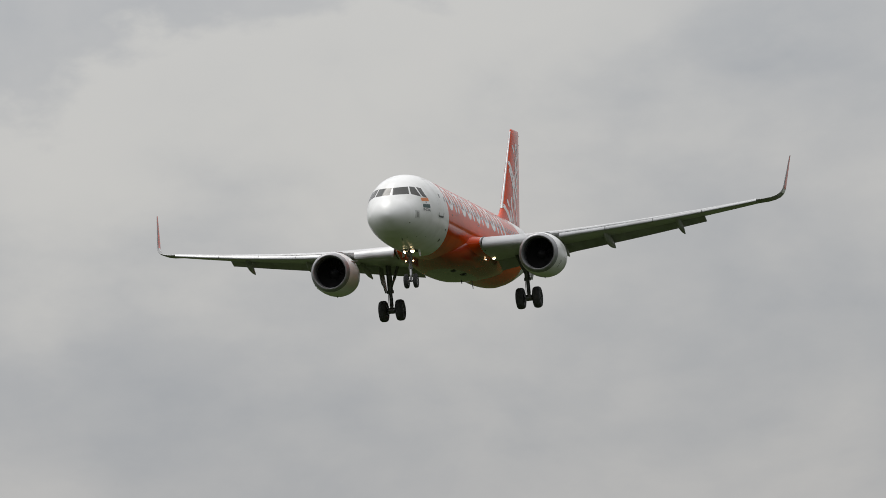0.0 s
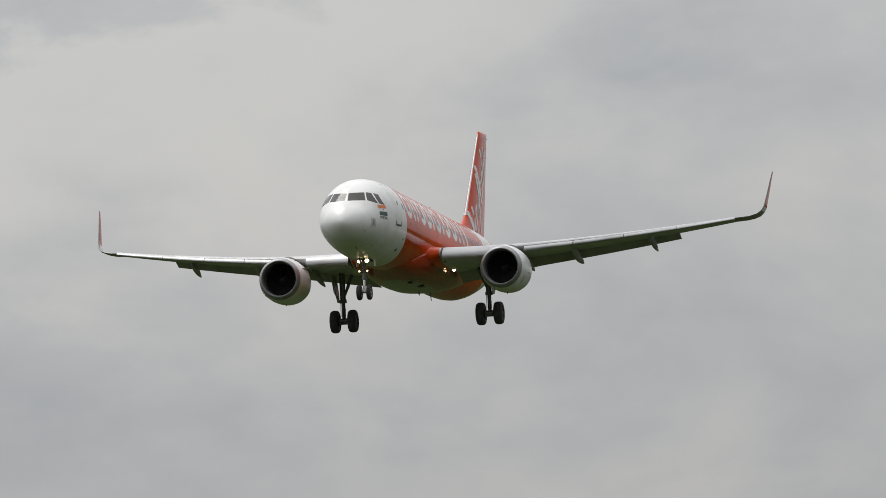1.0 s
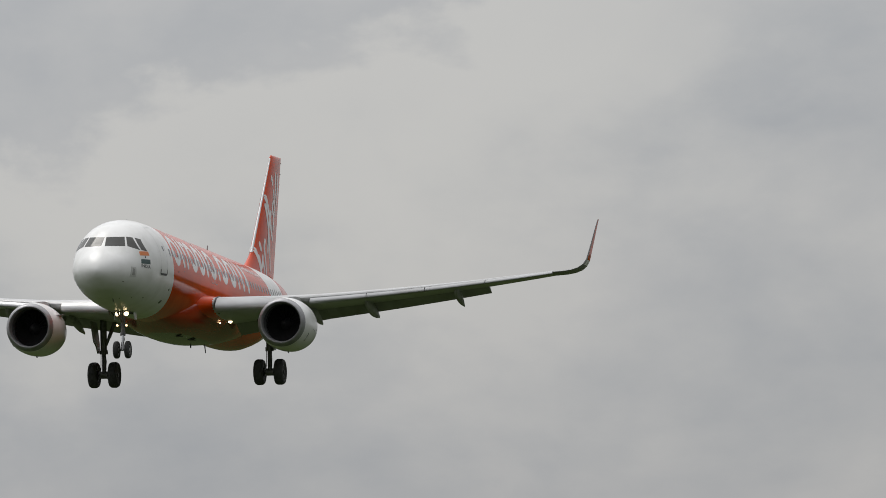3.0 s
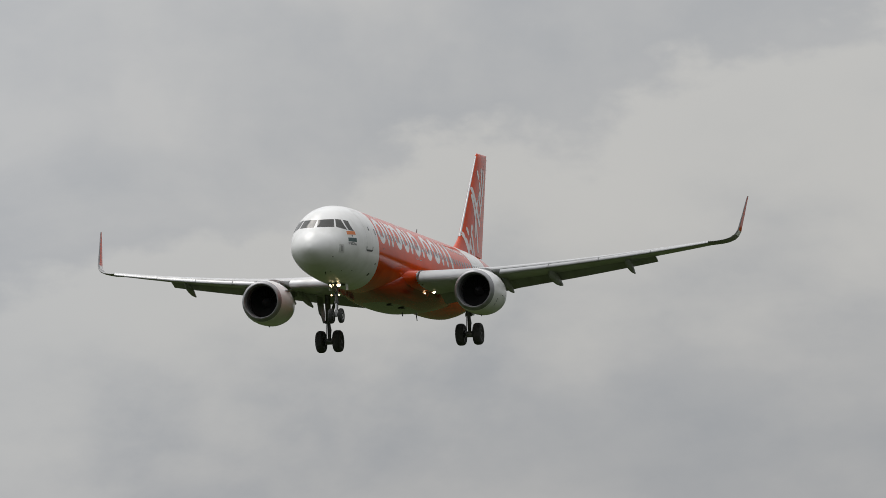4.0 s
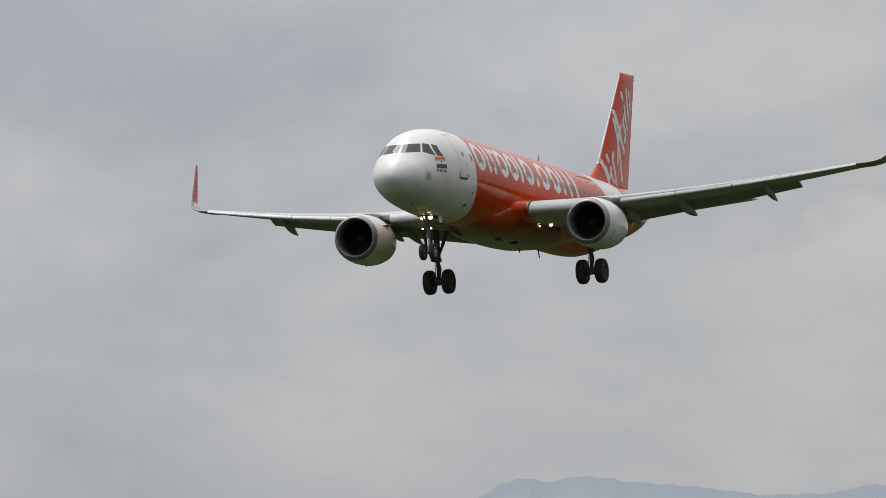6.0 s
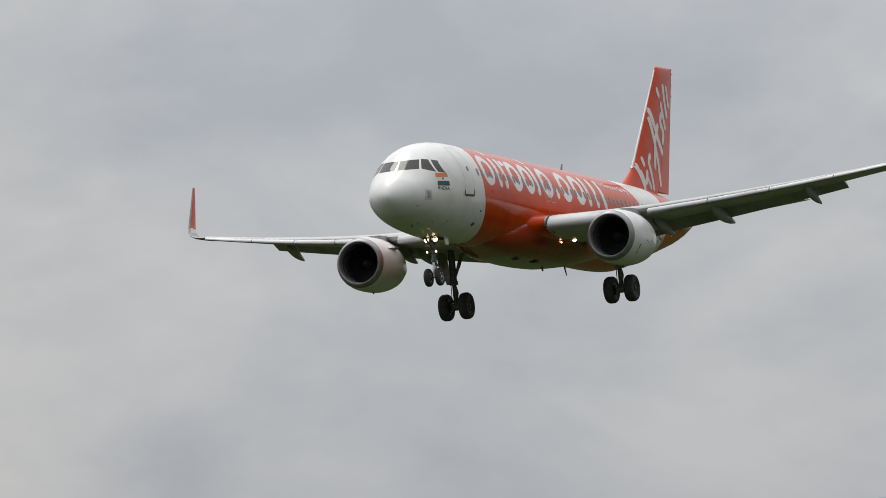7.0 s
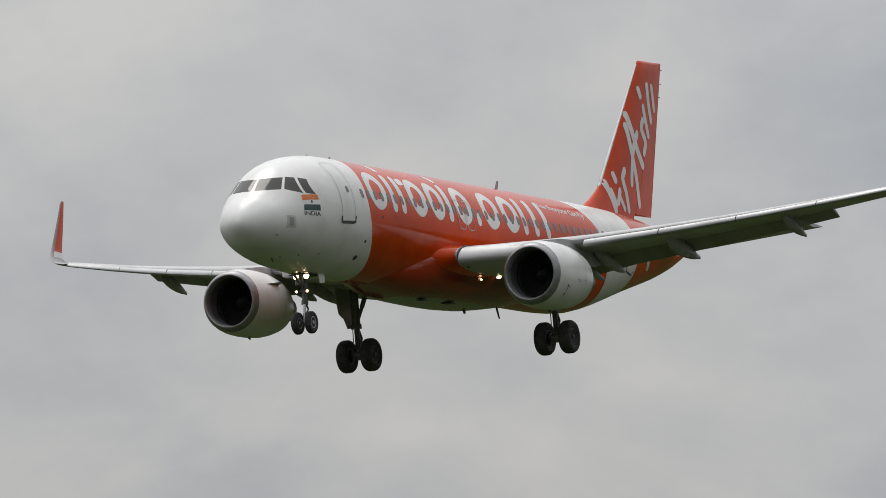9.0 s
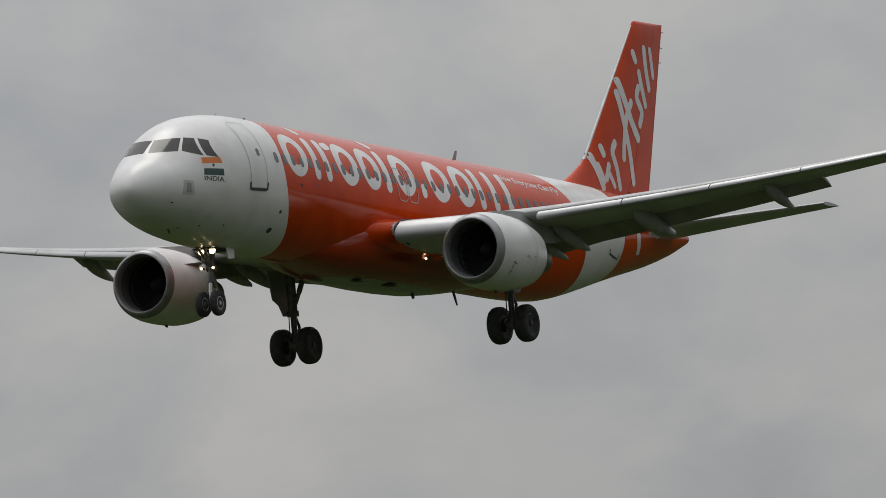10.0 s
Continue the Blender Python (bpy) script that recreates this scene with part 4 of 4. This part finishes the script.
def build_nose_gear():
    s, z = 5.33, -3.70
    leg = part("nose_gear_leg", *join(tube(at(5.63, 0, -1.7), at(5.40, 0, -3.0), 0.095, 0.085), tube(at(5.48, -0.14, -2.62), at(5.48, 0.14, -2.62), 0.09), tube(at(5.44, 0, -2.92), at(5.42, 0, -3.06), 0.12)), GEAR_STEEL, airliner, "slim nose gear leg")
    part("oleo_piston", *tube(at(5.40, 0, -3.0), at(5.33, 0, z), 0.058), CHROME, leg, "polished piston")
    part("axle", *tube(at(s, -0.32, z), at(s, 0.32, z), 0.05), GEAR_STEEL, leg)
    for d in (-0.255, 0.255):
        wheel(s, d, z, 0.385, 0.22, RIM_WHITE, leg)
    part("drag_strut", *join(tube(at(5.42, 0, -2.55), at(4.68, 0.16, -1.85), 0.045), tube(at(5.42, 0, -2.55), at(4.68, -0.16, -1.85), 0.045)), GEAR_STEEL, leg)
    part("torque_link", *join(tube(at(5.48, 0, -3.0), at(5.68, 0, -3.2), 0.03), tube(at(5.68, 0, -3.2), at(5.40, 0, -3.5), 0.03)), GEAR_STEEL, leg)
    for y, zz, r, mat in ((-0.19, -2.11, 0.105, LAMP), (0.20, -2.11, 0.105, LAMP), (-0.20, -2.63, 0.045, LAMP_SMALL), (0.21, -2.63, 0.045, LAMP_SMALL)):
        part("lamp_housing", *tube(at(5.22, y, zz), at(5.40, y, zz), r * 1.12, r * 0.7, 20), SEAL, leg)
        part("lamp_lens", *tube(at(5.18, y, zz), at(5.22, y, zz), r * 0.8, r, 20), mat, leg, "glowing warm lens")
    part("lamp_bracket", *tube(at(5.38, -0.22, -2.11), at(5.38, 0.22, -2.11), 0.03), GEAR_STEEL, leg)
    # well doors left open behind the leg
    for side in (1, -1):
        outline = [at(5.65, 0, -1.95), at(6.15, 0, -1.98), at(6.1, 0, -2.30), at(5.72, 0, -2.34)]
        v, f = slab(outline, (0, 0.03, 0))
        v = [Vector((p[0], side * (0.42 + 0.1 * (-1.95 - p[2])) + p[1], p[2])) for p in v]
        part("gear_door", v, f, WHITE_PAINT, leg, "white door hanging open")
    # no hole is cut: a flat dark plate stands for the well's shade
    well = slab([at(5.0, -0.36, 0), at(6.1, -0.36, 0), at(6.1, 0.36, 0), at(5.0, 0.36, 0)], (0, 0, 0.03))
    part("well_shade_plate", [Vector((p[0], p[1], p[2] - 2.055)) for p in well[0]], well[1], DARK_METAL, leg, "flat dark plate standing for the shade in the open wheel well")


build_nose_gear()


# ---- ground and far hills ----
def build_ground():
    rings = [0, 40, 120, 300, 700, 1500, 3000, 6000, 12000]
    n = 64
    verts, faces = [Vector((0, 0, 0))], []
    for r in rings[1:]:
        verts += [Vector((r * math.cos(2 * math.pi * i / n), r * math.sin(2 * math.pi * i / n), 0)) for i in range(n)]
    faces += [(0, 1 + i, 1 + (i + 1) % n) for i in range(n)]
    for k in range(len(rings) - 2):
        a, b = 1 + k * n, 1 + (k + 1) * n
        faces += [(a + i, b + i, b + (i + 1) % n, a + (i + 1) % n) for i in range(n)]
    tagged(part("ground", verts, faces, GRASS, None, flat=True), "flat mown airfield grass", "ground", kind="structure")


build_ground()
# crest of the far hills: bearing to the left and height above the eye, in degrees
CREST = [(-0.496, 0.2), (5.504, 0.7), (10.504, 1.05), (13.504, 1.341), (14.362, 1.352), (14.934, 1.364), (15.221, 1.384), (15.45, 1.421), (15.679, 1.45), (15.88, 1.45), (16.023, 1.421), (16.196, 1.392), (16.368, 1.361), (16.655, 1.369), (16.798, 1.352), (16.999, 1.324), (17.2, 1.289), (17.372, 1.292), (17.487, 1.281), (17.659, 1.312), (17.918, 1.335), (18.148, 1.349), (18.291, 1.375), (18.406, 1.381), (18.55, 1.358), (18.722, 1.369), (18.837, 1.335), (18.923, 1.275), (18.995, 1.249), (19.145, 1.02), (19.695, 0.7), (20.995, 0.45), (24.995, 0.3), (32.995, 0.15)]
HAZE = material("hazy_hill", (0.09, 0.11, 0.12), 0.95, 0, (0.07, 0.09, 0.10), 0.004, 0, 3, 0, (0.315, 0.345, 0.405, 0.50))


def build_hills():
    def crest(b):
        for (b0, h0), (b1, h1) in zip(CREST, CREST[1:]):
            if b0 <= b <= b1:
                u = (b - b0) / (b1 - b0)
                u = u * u * (3 - 2 * u) * 0.5 + u * 0.5
                return h0 + (h1 - h0) * u
        return 0.0
    rings = []
    n = 900
    for i in range(n + 1):
        b = CREST[0][0] + (CREST[-1][0] - CREST[0][0]) * i / n
        h = crest(b)
        h += (noise.noise(Vector((b * 9, 0, 0))) * 0.010 + noise.noise(Vector((b * 31, 3, 0))) * 0.013 + noise.noise(Vector((b * 90, 7, 0))) * 0.010) * min(1, h * 3)
        top = 4600 * math.tan(radians(max(h, 0.0))) + 2.0
        a = radians(b)
        way = Vector((-math.sin(a), math.cos(a), 0))
        rings.append([way * 3900 + Vector((0, 0, -1)), way * 4150 + Vector((0, 0, top * 0.45 + 8 * noise.noise(Vector((b * 4, 1, 5))))), way * 4400 + Vector((0, 0, top * 0.8 + 6 * noise.noise(Vector((b * 6, 2, 5))))), way * 4600 + Vector((0, 0, top)), way * 4800 + Vector((0, 0, top * 0.6)), way * 4950 + Vector((0, 0, -1))])
    ob = part("hills", *loft(rings, True, True), HAZE, None, angle=180)
    tagged(ob, "blue-grey wooded hills on the horizon in haze", "hills", kind="structure")


build_hills()


# ---- flight ----
FLIGHT_ROWS = [
    (0, -129.59, 599.25, 31.99, 4.77, -3.24, -90.14),
    (0.5, -122.09, 582.45, 31.11, 3.92, -3.28, -90.59),
    (1, -117.97, 565.19, 30.24, 2.65, -3.32, -90.58),
    (1.5, -116.19, 546.74, 29.34, 1.51, -3.07, -90.30),
    (2, -116.41, 529.02, 28.49, 0.62, -2.39, -90.00),
    (2.2, -116.56, 520.54, 28.09, 0.48, -2.20, -89.86),
    (3.3, -120.62, 479.42, 26.18, 0.63, -2.52, -89.64),
    (3.5, -121.68, 472.58, 25.87, 0.73, -2.67, -89.69),
    (3.7, -131.98, 505.94, 27.56, 1.26, -2.78, -89.83),
    (3.9, -146.88, 552.15, 29.94, 2.01, -2.78, -90.01),
    (4, -156.28, 572.61, 31.03, 2.28, -2.79, -90.10),
    (4.2, -171.01, 600.14, 32.53, 2.53, -2.82, -90.24),
    (4.3, -170.22, 592.19, 32.14, 2.58, -2.82, -90.30),
    (4.5, -167.64, 579.79, 31.52, 2.60, -2.82, -90.37),
    (5, -169.52, 554.28, 30.35, 2.20, -2.58, -90.40),
    (5.5, -171.04, 529.79, 29.23, 2.16, -2.78, -90.30),
    (6, -171.51, 504.21, 28.05, 3.05, -2.95, -90.31),
    (7.3, -170.86, 441.13, 25.14, 5.11, -1.56, -90.37),
    (7.5, -170.58, 431.74, 24.70, 4.98, -1.48, -90.41),
    (8, -169.29, 407.39, 23.58, 4.58, -1.36, -90.33),
    (8.5, -167.83, 383.18, 22.46, 4.43, -1.21, -90.18),
    (9, -165.83, 357.95, 21.29, 3.75, -1.60, -90.14),
    (9.5, -164.43, 333.91, 20.20, 2.89, -2.74, -90.16),
    (10, -163.03, 309.50, 19.11, 4.20, -2.38, -90.44),
]


def motions():
    walk(airliner, [(t, pose(x, y, z, rx, ry, rz)) for t, x, y, z, rx, ry, rz in FLIGHT_ROWS])


motions()
